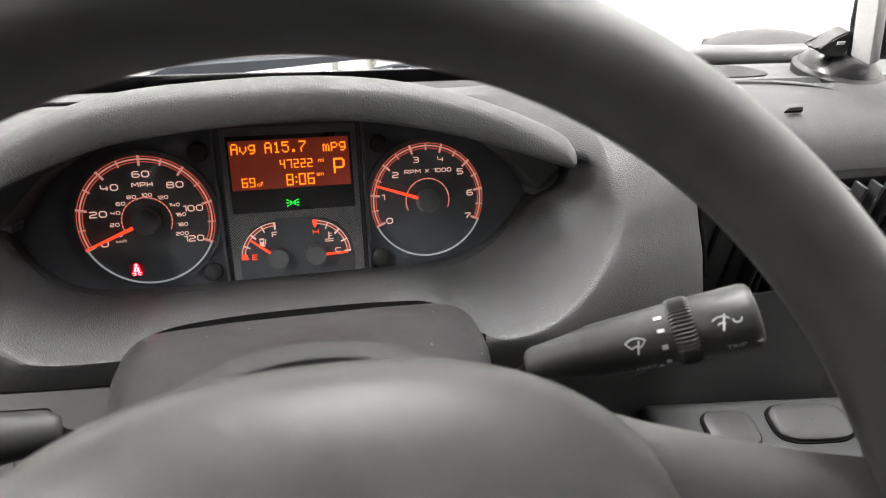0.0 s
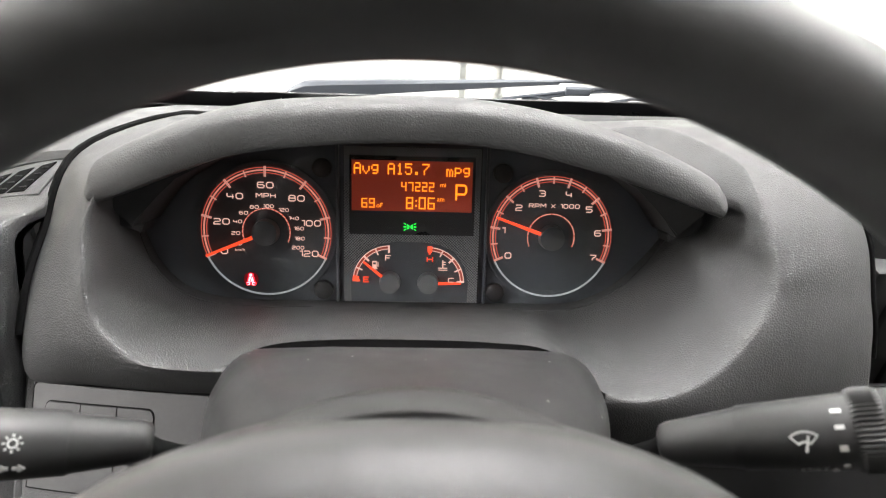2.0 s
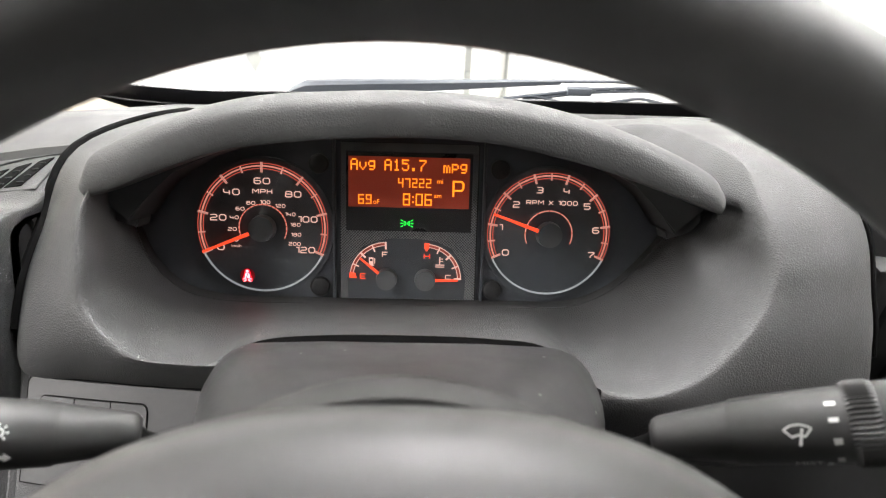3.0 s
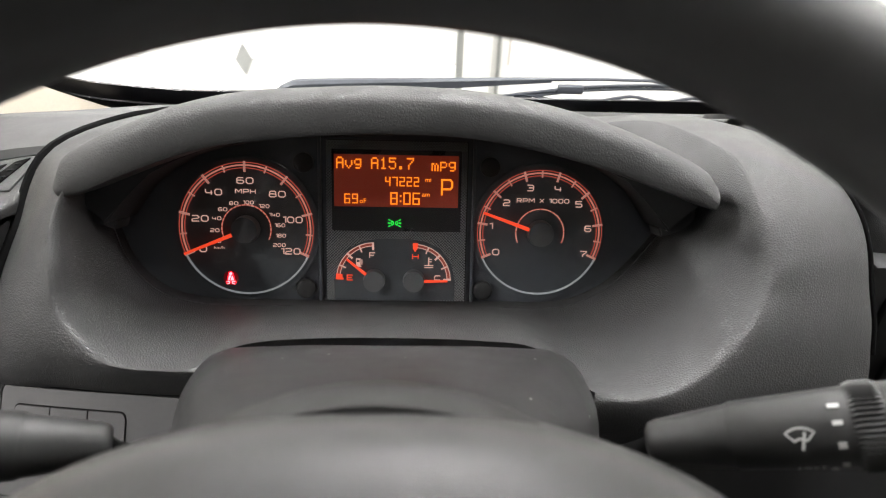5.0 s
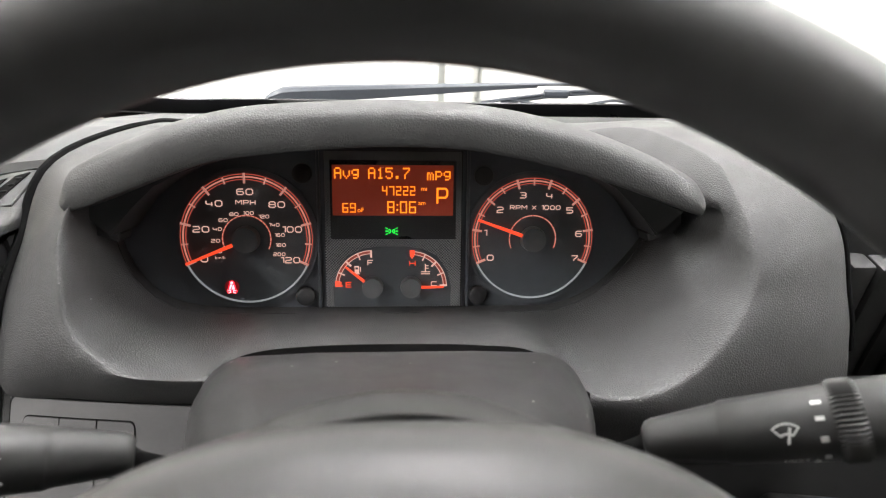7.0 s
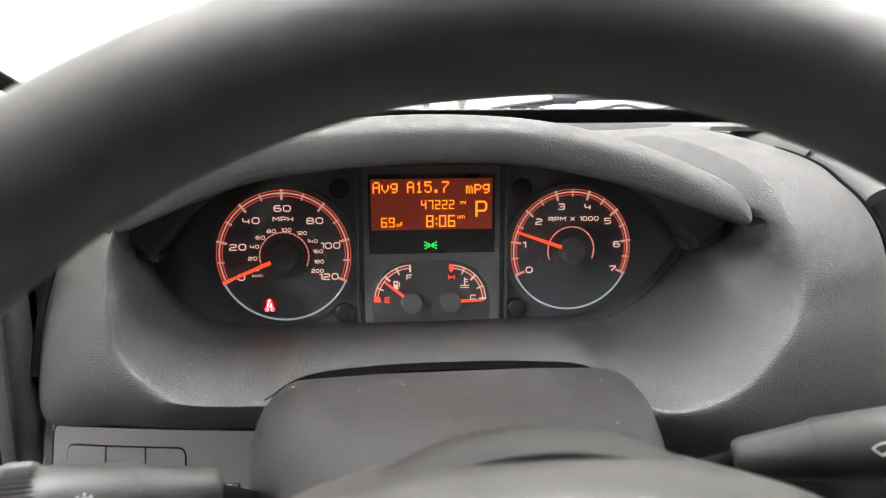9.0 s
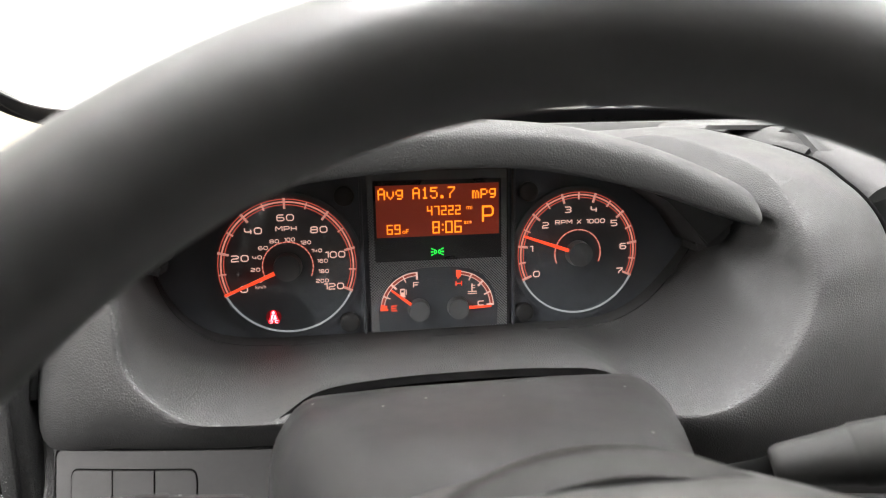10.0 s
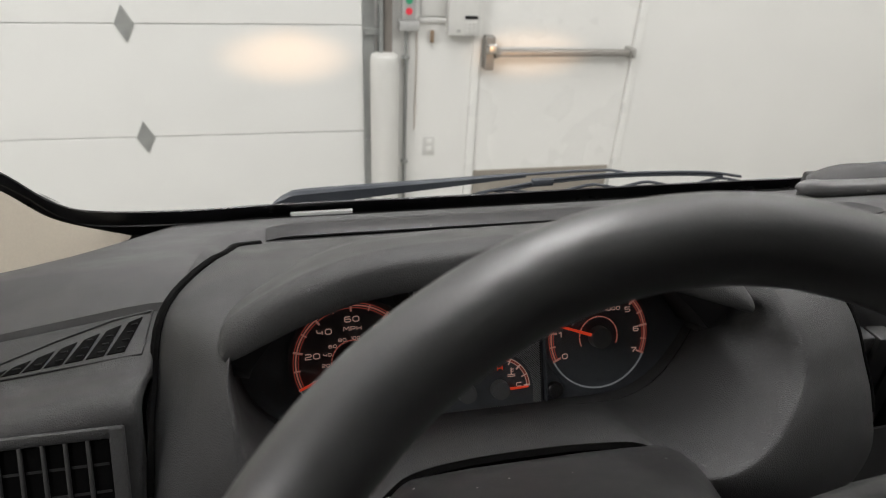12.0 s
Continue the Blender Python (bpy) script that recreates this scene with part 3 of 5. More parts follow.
lifted = []
for t in (0.06, 0.12, 0.2, 0.3, 0.42, 0.58, 0.74, 0.88, 0.96, 1.0):
    lift = 0.008 * (4 * t * (1 - t)) ** 0.8
    lifted.append([a.lerp(b, t) + Vector((0, -0.75, 0.55)) * lift for a, b in zip(inner, outer)])
CHANNEL = [(0.2010, -0.066, 0.0265), (0.183, -0.016, 0.037), (0.174, 0.030, 0.046), (0.158, 0.085, 0.054), (0.100, 0.090, 0.052)]
channel = spline(CHANNEL, 120)
fillet = [[] for _ in range(7)]
crease_fine, face_fine = spline(CREASE, 900), spline([(x, 0.004, z) for x, z in FACE], 900)
for i, p in enumerate(inner):
    j = min(range(900), key=lambda k: (crease_fine[k] - p).length)
    near = min(1.0, max(0.0, (0.014 - (crease_fine[j] - p).length) / 0.008))
    p = p.lerp(crease_fine[j], near)
    into = (face_fine[j] - crease_fine[j]).normalized()
    sunk = Vector((0, 0.0009 * (1 - middle(p.x)), 0))
    a, c = p + into * (0.011 - 0.0095 * middle(p.x) * (1 if p.z < 0 else 0)) + sunk, p.lerp(lifted[0][i], 0.9)
    # Beside the hood's end the ridge stands clear of it and falls into a channel.
    u = 21 * i / 129
    if 10 < u < 14.4:
        clear = ease((14.4 - u) / 0.7)
        a = a.lerp(channel[int(min(119, max(0.0, 14.0 - u) * 119 / 4))], clear)
        p = p + (p - (a + c) / 2) * 0.35 * clear
    for k in range(7):
        t = k / 7
        fillet[k].append(a * (1 - t) ** 2 + p * 2 * t * (1 - t) + c * t * t)
rows = fillet + lifted + [[b + (Vector((0, 0.006, -0.003)) if b.z < -0.073 and b.x < -0.05 else Vector((0, 0.03, -0.004))) for b in outer]]
part("pod", loft(rows), M_DASH, dash, "grained grey instrument pod", PANEL)
# Black tubes stand for the shade in the groove round the pod.
seam = [p + Vector((0, 0.002, 0.0)) for p in outer if p.z > -0.06]
for run in ([p for p in seam if p.x < -0.163], [p for p in seam if p.x > 0.20]):
    part("pod_seam_shade", tube([p * 1.0 + Vector((-0.003 if p.x < -0.2 else 0.003 if p.x > 0.25 else 0, 0, 0.0)) for p in run], 0.0034 if run[0].x < 0 else 0.0014, 8, up=(0, 1, 0)), M_GAP_SHADE, dash, "black tube for the shaded groove round the pod", PANEL)
# The raised cover strip along the pod's far edge, in two pieces.
edge_run = [p for p in spline(OUTER, 500) if p.x > 0.255 and p.z > 0.036 and p.y < 0.152]
for y0, y1 in ((0.0125, 0.153), (-0.05, 0.0112)):
    run = [p for p in edge_run if y0 < p.y < y1]
    rows = []
    for dx, up in ((0.0030, -0.006), (0.0032, 0.0012), (0.0040, 0.0034), (0.0058, 0.0058), (0.0090, 0.0082), (0.0140, 0.0105), (0.0210, 0.0128), (0.0290, 0.0135), (0.0300, 0.006)):
        rows.append([])
        for p in run:
            low_end = 0.40 + 0.60 * ease((0.150 - p.y) / 0.11)
            tip = ease((0.153 - p.y) / 0.010) if up > 0 else 1
            rows[-1].append(p + Vector((dx, 0, 0)) + Vector((0, -0.42, 0.9)) * up * low_end * (0.35 + 0.65 * tip))
    strip_bm = loft(rows)
    strip_bm.verts.ensure_lookup_table()
    for col in (0, len(run) - 1):
        bmesh.ops.contextual_create(strip_bm, geom=[strip_bm.verts[r * len(run) + col] for r in range(len(rows))])
    part("cover_strip", strip_bm, M_DASH_TOP, dash, "raised grey cover strip beside the pod", PANEL)

rows = []
for t in (0, 0.06, 0.15, 0.3, 0.45, 0.6, 0.75, 0.86, 0.92):
    rows.append([a.lerp(b, t * (1 + 0.087 * middle(b.x))) + Vector((0, 0.004 * math.sin(math.pi * t), 0)) for a, b in zip(face, crease)])
part("bowl", loft(rows), M_DASH, dash, "grained bowl in front of the dials", PANEL)
# A black sheet fills the gap above the shroud with painted shade.
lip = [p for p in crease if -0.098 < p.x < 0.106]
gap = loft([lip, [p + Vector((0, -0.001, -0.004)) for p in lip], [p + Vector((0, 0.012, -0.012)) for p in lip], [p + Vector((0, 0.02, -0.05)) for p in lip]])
part("cutout_gap_shade", thicken(gap, 0.002), M_GAP_SHADE, dash, "black sheet standing for the shaded gap below the cut-out", PANEL)

HOOD_LOW = [(-0.178, -0.0719, 0.027), (-0.167, -0.0712, 0.031), (-0.133, -0.0696, 0.045), (-0.103, -0.0687, 0.055), (-0.073, -0.0683, 0.06), (-0.035, -0.0680, 0.0635), (0.003, -0.0680, 0.065), (0.039, -0.0680, 0.064), (0.074, -0.0683, 0.059), (0.112, -0.0690, 0.05), (0.144, -0.0700, 0.04), (0.172, -0.0715, 0.03), (0.183, -0.0720, 0.026)]
HOOD_TOP = [(-0.184, -0.0566, 0.036), (-0.178, -0.0541, 0.05), (-0.15, -0.0451, 0.066), (-0.12, -0.0397, 0.078), (-0.085, -0.0369, 0.086), (-0.04, -0.0360, 0.0895), (0.002, -0.0360, 0.091), (0.045, -0.0361, 0.0892), (0.082, -0.0368, 0.084), (0.12, -0.0397, 0.074), (0.152, -0.0456, 0.0615), (0.179, -0.0545, 0.047), (0.187, -0.0580, 0.036)]
low, top = spline(HOOD_LOW, 80), spline(HOOD_TOP, 80)
ridge = [Vector((a.x * 0.28 + b.x * 0.72, min(a.y, -0.0705) + 0.0025, a.z * 0.26 + b.z * 0.74)) for a, b in zip(low, top)]


rows = [[Vector((p.x * 0.99, -0.002, p.z + 0.002)) for p in low], [p + Vector((0, 0.018, -0.0005)) for p in low]]
profiles = []
for a, b, c in zip(low, ridge, top):
    profiles.append(spline([a + Vector((0, 0.003, -0.0006)), a, a.lerp(b, 0.5) + Vector((0, -0.0020, 0)), b, b.lerp(c, 0.45) + Vector((0, 0.0, 0.0034)), c, c + Vector((0, 0.03, 0.0015))], 25))
rows += [[p[k] for p in profiles] for k in range(25)]
rows += [
    [Vector((p.x * 0.985, p.y + 0.09, p.z * 0.98)) for p in top],
    [Vector((p.x * 0.96, p.y + 0.14, p.z * 0.90 + 0.004)) for p in top],
    [Vector((p.x * 0.93, p.y + 0.165, p.z * 0.70)) for p in top],
]
shell_bm = loft(rows)
shell_bm.verts.ensure_lookup_table()
wide, deep = len(low), len(rows)
for col in (0, wide - 1):
    bmesh.ops.contextual_create(shell_bm, geom=[shell_bm.verts[r * wide + col] for r in range(deep - 3)])
part("hood", shell_bm, M_HOOD, dash, "leather-grained hood over the dials", PANEL)
# The gusset panels that carry the hood's ends, each with a stepped foot.
for side in (-1, 1):
    edge = [(0.1845, 0.0245), (0.1695, 0.0085), (0.1625, 0.0185), (0.155, 0.0285), (0.143, 0.0385), (0.127, 0.0480), (0.100, 0.0570), (0.100, 0.0625), (0.140, 0.0500), (0.168, 0.0380)]
    panel_bm = prism([(side * x, z) for x, z in edge], -0.038, 0.002)
    for v in panel_bm.verts:
        v.co.y -= 0.008 * ease((abs(v.co.x) - 0.155) / 0.03) if v.co.y < -0.02 else 0
    bmesh.ops.bevel(panel_bm, geom=[e for e in panel_bm.edges if all(v.co.y < -0.02 for v in e.verts)], offset=0.0012, segments=2, affect="EDGES")
    part("hood_gusset", panel_bm, M_VENT, dash, "grained panel under the hood's end", PANEL)
    foot = prism([(side * x, z) for x, z in ((0.1855, 0.0235), (0.1855, 0.0165), (0.1800, 0.0095), (0.1700, 0.0030), (0.1685, 0.0078), (0.1690, 0.0088))], -0.0405, -0.01)
    for v in foot.verts:
        v.co.y += 0.012 * ease((0.182 - abs(v.co.x)) / 0.014) if v.co.y < -0.02 else 0
    bmesh.ops.bevel(foot, geom=[e for e in foot.edges if all(v.co.y < -0.02 for v in e.verts)], offset=0.001, segments=2, affect="EDGES")
    part("gusset_foot", foot, M_VENT, dash, "stepped foot below the hood's end", PANEL)
# A dark lens-shaped plate on the dash top, painted for a tray's shaded hollow.
tray = []
for k in range(48):
    q = math.tau * k / 48
    u, v = math.cos(q), math.sin(q) * (1 - 0.3 * abs(math.cos(q)))
    tray.append((0.335 + 0.080 * u, 0.104 - (0.028 if u > 0 else 0.030) * u + (0.026 if v > 0 else 0.036) * v))


def plank(y):
    """The height of the dash top right of the pod."""
    return 0.066 - 0.333 * (y - 0.045) if y < 0.09 else 0.051 - 0.42 * (y - 0.09)


mat = loft([[(0.335 + (x - 0.335) * f, 0.104 + (y - 0.104) * f, plank(0.104 + (y - 0.104) * f) + swell(0.335 + (x - 0.335) * f, 0.104 + (y - 0.104) * f) + d) for x, y in tray] for f, d in ((1.04, -0.003), (1.02, 0.0010), (0.98, 0.0012), (0.95, 0.0010), (0.8, 0.0009), (0.6, 0.0009), (0.4, 0.0009), (0.2, 0.0009), (0.02, 0.0009))], True)
part("tray_shade", mat, M_VENT, dash, "dark lens-shaped plate standing for a shaded tray", VAN)

# Lower fascia and the switch panel.
fascia = loft([spline([(x, y0 + dy, z) for x, y0 in ((-0.2262, -0.0695), (-0.2225, -0.0718), (-0.18, -0.0828), (-0.14, -0.0888), (-0.10, -0.0928), (-0.06, -0.095), (0.0, -0.096), (0.05, -0.098), (0.09, -0.099), (0.13, -0.100), (0.155, -0.099))], 50) for z, dy in ((-0.0765, 0.0045), (-0.0805, 0.0040), (-0.10, 0.0), (-0.12, -0.012), (-0.17, -0.026), (-0.26, -0.04))])
part("lower_fascia", thicken(fascia, 0.004), M_DASH, dash, "grained grey lower fascia", PANEL)

# The sheet's near-black colour stands for the shade of an open cavity.
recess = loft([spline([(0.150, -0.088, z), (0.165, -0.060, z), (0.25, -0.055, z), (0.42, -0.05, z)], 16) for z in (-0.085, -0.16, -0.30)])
part("column_recess_shade", thicken(recess, 0.004), M_PLATE, dash, "black sheet standing for the shaded recess beside the column", PANEL)


def on_fascia(x, z):
    """How near to the driver the lower fascia stands, in the frame of the instrument panel."""
    return -0.070 - 0.0225 * min(1, max(0, (x + 0.224) / 0.124)) ** 0.75 + (z + 0.0825) * 0.31


def fascia_plate(x0, x1, z0, z1, proud, round_=0.004, corners="lr"):
    """A plate that follows the curve of the fascia, its upper corners rounded; small keys get bevelled edges."""
    if round_ > 0.002:
        xs = sorted({x0 + (x1 - x0) * k / 16 for k in range(17)} | {x0 + round_ * k / 6 for k in range(6)} | {x1 - round_ * k / 6 for k in range(6)})

        def crop(x):
            d = min(x - x0 if "l" in corners else 1, x1 - x if "r" in corners else 1)
            return round_ - math.sqrt(max(0, round_**2 - (round_ - d) ** 2)) if d < round_ else 0

        tops = [(x, z1 - crop(x)) for x in xs]
        return slab([[(x, on_fascia(x, z) - proud, z) for x, z in tops], [(x, on_fascia(x, z0) - proud, z0) for x, z in tops]], (0, 0.006, 0))
    bm = box((0, 0, 0), (x1 - x0, 0.006, z1 - z0), round_)
    for v in bm.verts:
        x, z = v.co.x + x0, v.co.z + z0
        v.co = (x, on_fascia(x, z) - proud + v.co.y, z)
    return bm


# Black plates show as painted shade in the gaps round panel and buttons.
part("panel_gap_shade", fascia_plate(-0.2174, -0.075, -0.136, -0.0774, 0.0026, 0.0045, "l"), M_GAP_SHADE, dash, "", PANEL)
switches = part("switch_panel", fascia_plate(-0.2163, -0.074, -0.135, -0.0787, 0.0032, 0.0036, "l"), M_SWITCH, dash, "grey switch panel", PANEL)
part("switch_bezel", fascia_plate(-0.2082, -0.1413, -0.122, -0.0874, 0.0034, 0.0040), M_GAP_SHADE, switches, "", PANEL)
for k, corners in enumerate(("l", "", "r")):
    part("button", fascia_plate(-0.2076 + 0.0222 * k, -0.1862 + 0.0222 * k, -0.122, -0.0880, 0.0041, 0.0034, corners), M_SWITCH, switches, "", PANEL)
part("mode_key", fascia_plate(-0.1382, -0.112, -0.128, -0.1045, 0.0046, 0.0010), M_SWITCH, switches, "", PANEL)
MODE = PANEL @ Matrix.Translation((-0.1255, on_fascia(-0.125, -0.106) - 0.0046, -0.1062)) @ Matrix.Rotation(radians(-10), 4, "Z") @ Matrix.Rotation(radians(17), 4, "X")
part("mode_word", lettering("MODE", 0.0058, MODE, 1.25), M_PRINT, switches, "", smooth=False)
part("lamp_dot", fascia_plate(-0.1512, -0.1494, -0.1032, -0.0995, 0.0050, 0.0004), M_PRINT, switches, "", PANEL)
plate = box((-0.146, 0.387, -0.0705), (-0.066, 0.3925, -0.0665))
part("label_strip", plate, M_PRINT, dash, "thin white label strip below the glass", VAN)


# ---- the instrument cluster ----
cluster = thing("instrument_cluster", PANEL @ Vector((0, 0.01, -0.05)), "backlit black van instrument cluster with orange display", "instrument cluster")
outline = [(p.x * 0.998, p.z) for p in spline([(x, 0, z) for x, z in FACE], 60)]
crown = [(q.x, q.z) for q in spline([(0.189, 0, 0.042), (0.15, 0, 0.058), (0.08, 0, 0.072), (0.0, 0, 0.077), (-0.08, 0, 0.072), (-0.15, 0, 0.058), (-0.185, 0, 0.042)], 30)]
part("back_plate", prism(outline + crown, 0.004, 0.012), M_FACE, cluster, "matt black plate", PANEL, smooth=False)
GX = 0.0979


def text_part(name, text, x, z, size, material, parent, stretch=1.0, y=-0.0012, bold=0.0):
    return part(name, lettering(text, size, Matrix.Translation((x, y, z)), stretch, bold=bold), material, parent, "", PANEL, smooth=False)


SEGMENTS = {"0": "abcdef", "1": "bc", "2": "abged", "3": "abgcd", "4": "fgbc", "5": "afgcd", "6": "afgedc", "7": "abc", "8": "abcdefg", "9": "abcdfg", "P": "abfge"}


def segmented(text, x, z, w, h, bar=0.0009, gap=0.0011, y=-0.0017, slit=0.0001):
    """Square-cut digits from the top left corner (x, z)."""
    bm = bmesh.new()
    for char in text:
        if char == ":":
            for dz in (0.3, 0.72):
                box((x, y, z - h * dz - bar / 2), (x + bar, y + 0.0004, z - h * dz + bar / 2), bm=bm)
            x += 2.0 * bar
            continue
        spots = {"a": (0, 0, w, bar), "g": (0, h / 2 - bar / 2, w, bar), "d": (0, h - bar, w, bar), "f": (0, 0, bar, h / 2), "b": (w - bar, 0, bar, h / 2), "e": (0, h / 2, bar, h / 2), "c": (w - bar, h / 2, bar, h / 2)}
        for s in SEGMENTS[char]:
            px, pz, pw, ph = spots[s]
            if char == "1":
                px = 0
            box((x + px + slit, y, z - pz - ph + slit), (x + px + pw - slit, y + 0.0004, z - pz - slit), bm=bm)
        x += (bar if char == "1" else w) + gap
    return bm


STROKES = {
    "0": [[(0.22, 0), (0.78, 0), (1, 0.22), (1, 0.78), (0.78, 1), (0.22, 1), (0, 0.78), (0, 0.22), (0.22, 0)]],
    "1": [[(0.0, 0.95), (0.45, 1.0), (0.45, 0)]],
    "2": [[(0, 0.95), (0.2, 1), (0.8, 1), (1, 0.82), (1, 0.62), (0.8, 0.5), (0.2, 0.46), (0, 0.32), (0, 0), (1, 0)]],
    "3": [[(0, 1), (0.8, 1), (1, 0.82), (1, 0.65), (0.85, 0.51), (0.25, 0.51)], [(0.85, 0.51), (1, 0.37), (1, 0.18), (0.8, 0), (0, 0)]],
    "4": [[(0.0, 1.0), (0, 0.5), (0.18, 0.36), (1, 0.36)], [(0.86, 0.75), (0.86, 0)]],
    "5": [[(1, 1), (0, 1), (0, 0.56), (0.8, 0.56), (1, 0.4), (1, 0.18), (0.8, 0), (0, 0)]],
    "6": [[(0.95, 1), (0.2, 1), (0, 0.82), (0, 0.18), (0.2, 0), (0.8, 0), (1, 0.18), (1, 0.4), (0.8, 0.56), (0, 0.56)]],
    "7": [[(0, 1), (1, 1), (1, 0.8), (0.45, 0.35), (0.4, 0)]],
    "8": [[(0.2, 0), (0.8, 0), (1, 0.16), (1, 0.4), (0.85, 0.52), (0.15, 0.52), (0, 0.4), (0, 0.16), (0.2, 0)], [(0.15, 0.52), (0.04, 0.64), (0.04, 0.84), (0.22, 1), (0.78, 1), (0.96, 0.84), (0.96, 0.64), (0.85, 0.52)]],
    "M": [[(0, 0), (0, 1), (0.12, 1), (0.5, 0.4), (0.88, 1), (1, 1), (1, 0)]],
    "P": [[(0, 0), (0, 1), (0.82, 1), (1, 0.86), (1, 0.54), (0.82, 0.4), (0, 0.4)]],
    "H": [[(0, 0), (0, 1)], [(1, 0), (1, 1)], [(0, 0.5), (1, 0.5)]],
    "R": [[(0, 0), (0, 1), (0.82, 1), (1, 0.86), (1, 0.58), (0.82, 0.44), (0, 0.44)], [(0.6, 0.44), (1, 0)]],
    "X": [[(0, 0), (1, 1)], [(0, 1), (1, 0)]],
    "F": [[(0, 0), (0, 1), (1, 1)], [(0, 0.5), (0.8, 0.5)]],
    "E": [[(1, 1), (0, 1), (0, 0), (1, 0)], [(0, 0.5), (0.85, 0.5)]],
    "C": [[(1, 1), (0.15, 1), (0, 0.85), (0, 0.15), (0.15, 0), (1, 0)]],
    " ": [],
}


def ribbon(points, width, y0, y1, bm):
    """A flat mitred stroke in the xz plane."""
    p = [Vector(q) for q in points]
    closed = (p[0] - p[-1]).length < 1e-9
    left, right = [], []
    for i, q in enumerate(p):
        before = p[i - 1] if i else (p[-2] if closed else None)
        after = p[i + 1] if i + 1 < len(p) else (p[1] if closed else None)
        d0 = (q - before).normalized() if before is not None else None
        d1 = (after - q).normalized() if after is not None else None
        d = ((d0 or d1) + (d1 or d0)).normalized()
        n = Vector((-d.y, d.x))
        turn = max(0.5, n.dot(Vector((-(d1 or d0).y, (d1 or d0).x))))
        left.append(q + n * width / 2 / turn)
        right.append(q - n * width / 2 / turn)
    for i in range(len(p) - 1):
        prism([tuple(left[i]), tuple(right[i]), tuple(right[i + 1]), tuple(left[i + 1])], y0, y1, bm)


def lettered(text, x, z, w, h, bar, gap, y=-0.0013):
    """Square-cut dial letters centred on (x, z)."""
    bm = bmesh.new()
    sizes = [w * (0.45 if c == "1" else 0.55 if c == " " else 1.2 if c == "M" else 1.0) for c in text]
    px = x - (sum(sizes) + gap * (len(text) - 1)) / 2
    for char, wide in zip(text, sizes):
        span = w if char == "1" else wide
        for line in STROKES[char]:
            ribbon([(px + bar / 2 + u * (span - bar), z - h / 2 + bar / 2 + v * (h - bar)) for u, v in line], bar, y, y + 0.0004, bm)
        px += wide + gap
    return bm


def numeral(name, text, x, z, w, h, bar, parent, material=None):
    part(name, lettered(text, x, z, w, h, bar, w * 0.2), material or M_WHITE, parent, "", PANEL, smooth=False)


def gauge(name, cx, radius, label):
    well = part(name, disc(cx, 0, radius + 0.0045, 0.0035, 0.0015, 72, radius + 0.0035), M_DIAL, cluster, label, PANEL)
    ring = bmesh.new()
    arc_band(cx, 0, radius + 0.0028, radius + 0.0042, 0, 360, 0.0005, 0.002, 96, ring)
    part("bezel", ring, M_FACE, well, "", PANEL)
    for r, w, mat in ((radius, 0.00055, M_ARC), (radius - 0.0018, 0.0010, M_DIM), (radius - 0.0036, 0.00055, M_ARC)):
        part("scale_line", arc_band(cx, 0, r - w / 2, r + w / 2, -24, 204, -0.0002, 0.0002), mat, well, "glowing thin scale line", PANEL)
    part("pale_ring", arc_band(cx, 0, radius - 0.0006, radius + 0.0006, 205, 335, -0.0002, 0.0004), M_RING, well, "pale lower ring with added glow", PANEL)
    return well


def needle(parent, cx, cz, r0, r1, deg, hub, w=0.0026):
    d = Vector((math.cos(radians(deg)), math.sin(radians(deg))))
    s = Vector((-d.y, d.x))
    c = Vector((cx, cz))
    shape = [c + d * r0 + s * w / 2, c + d * r0 - s * w / 2, c + d * r1 - s * w * 0.3, c + d * r1 + s * w * 0.3]
    part("needle", prism([tuple(q) for q in shape], -0.0048, -0.0036), M_NEEDLE, parent, "glowing orange needle", PANEL, smooth=False)
    cap = disc(cx, cz, hub, 0.0, -0.0072, 40, hub * 0.92)
    bmesh.ops.bevel(cap, geom=[e for e in cap.edges if all(v.co.y < -0.005 for v in e.verts)], offset=0.0012, segments=3, affect="EDGES")
    part("hub", cap, M_HUB, parent, "round grey needle hub", PANEL)


RS, RT = 0.0439, 0.0422
speedo = gauge("speedometer", -GX, RS, "round black speedometer dial")
for k in range(13):
    deg = 204 - 19 * k
    major = k % 2 == 0
    part("tick", tick(-GX, 0, RS - (0.0062 if major else 0.0048), RS + (0.0008 if major else -0.0002), deg, 0.0014 if major else 0.0009, -0.0008, 0.0), M_TICK, speedo, "", PANEL, smooth=False)
for word, x, z in (("0", -0.0286, -0.0136), ("20", -0.0297, 0.0068), ("40", -0.0202, 0.0243), ("60", 0.0003, 0.0321), ("80", 0.0210, 0.0236), ("100", 0.0306, 0.0067), ("120", 0.0288, -0.0145)):
    numeral("numeral", word, -GX + x, z, 0.0050 if len(word) < 3 else 0.0046, 0.0044, 0.00068, speedo)
numeral("caption", "MPH", -GX + 0.0004, 0.0250, 0.0037, 0.0033, 0.00055, speedo)
part("inner_arc", arc_band(-GX, 0, 0.0158, 0.0164, -24, 204, -0.0002, 0.0004, 60), M_ARC, speedo, "", PANEL)
for k in range(22):
    part("inner_dash", arc_band(-GX, 0, 0.0157, 0.0165, 204 - 10.6 * k - 7, 204 - 10.6 * k, -0.0005, -0.0003, 4), M_DIM, speedo, "", PANEL)
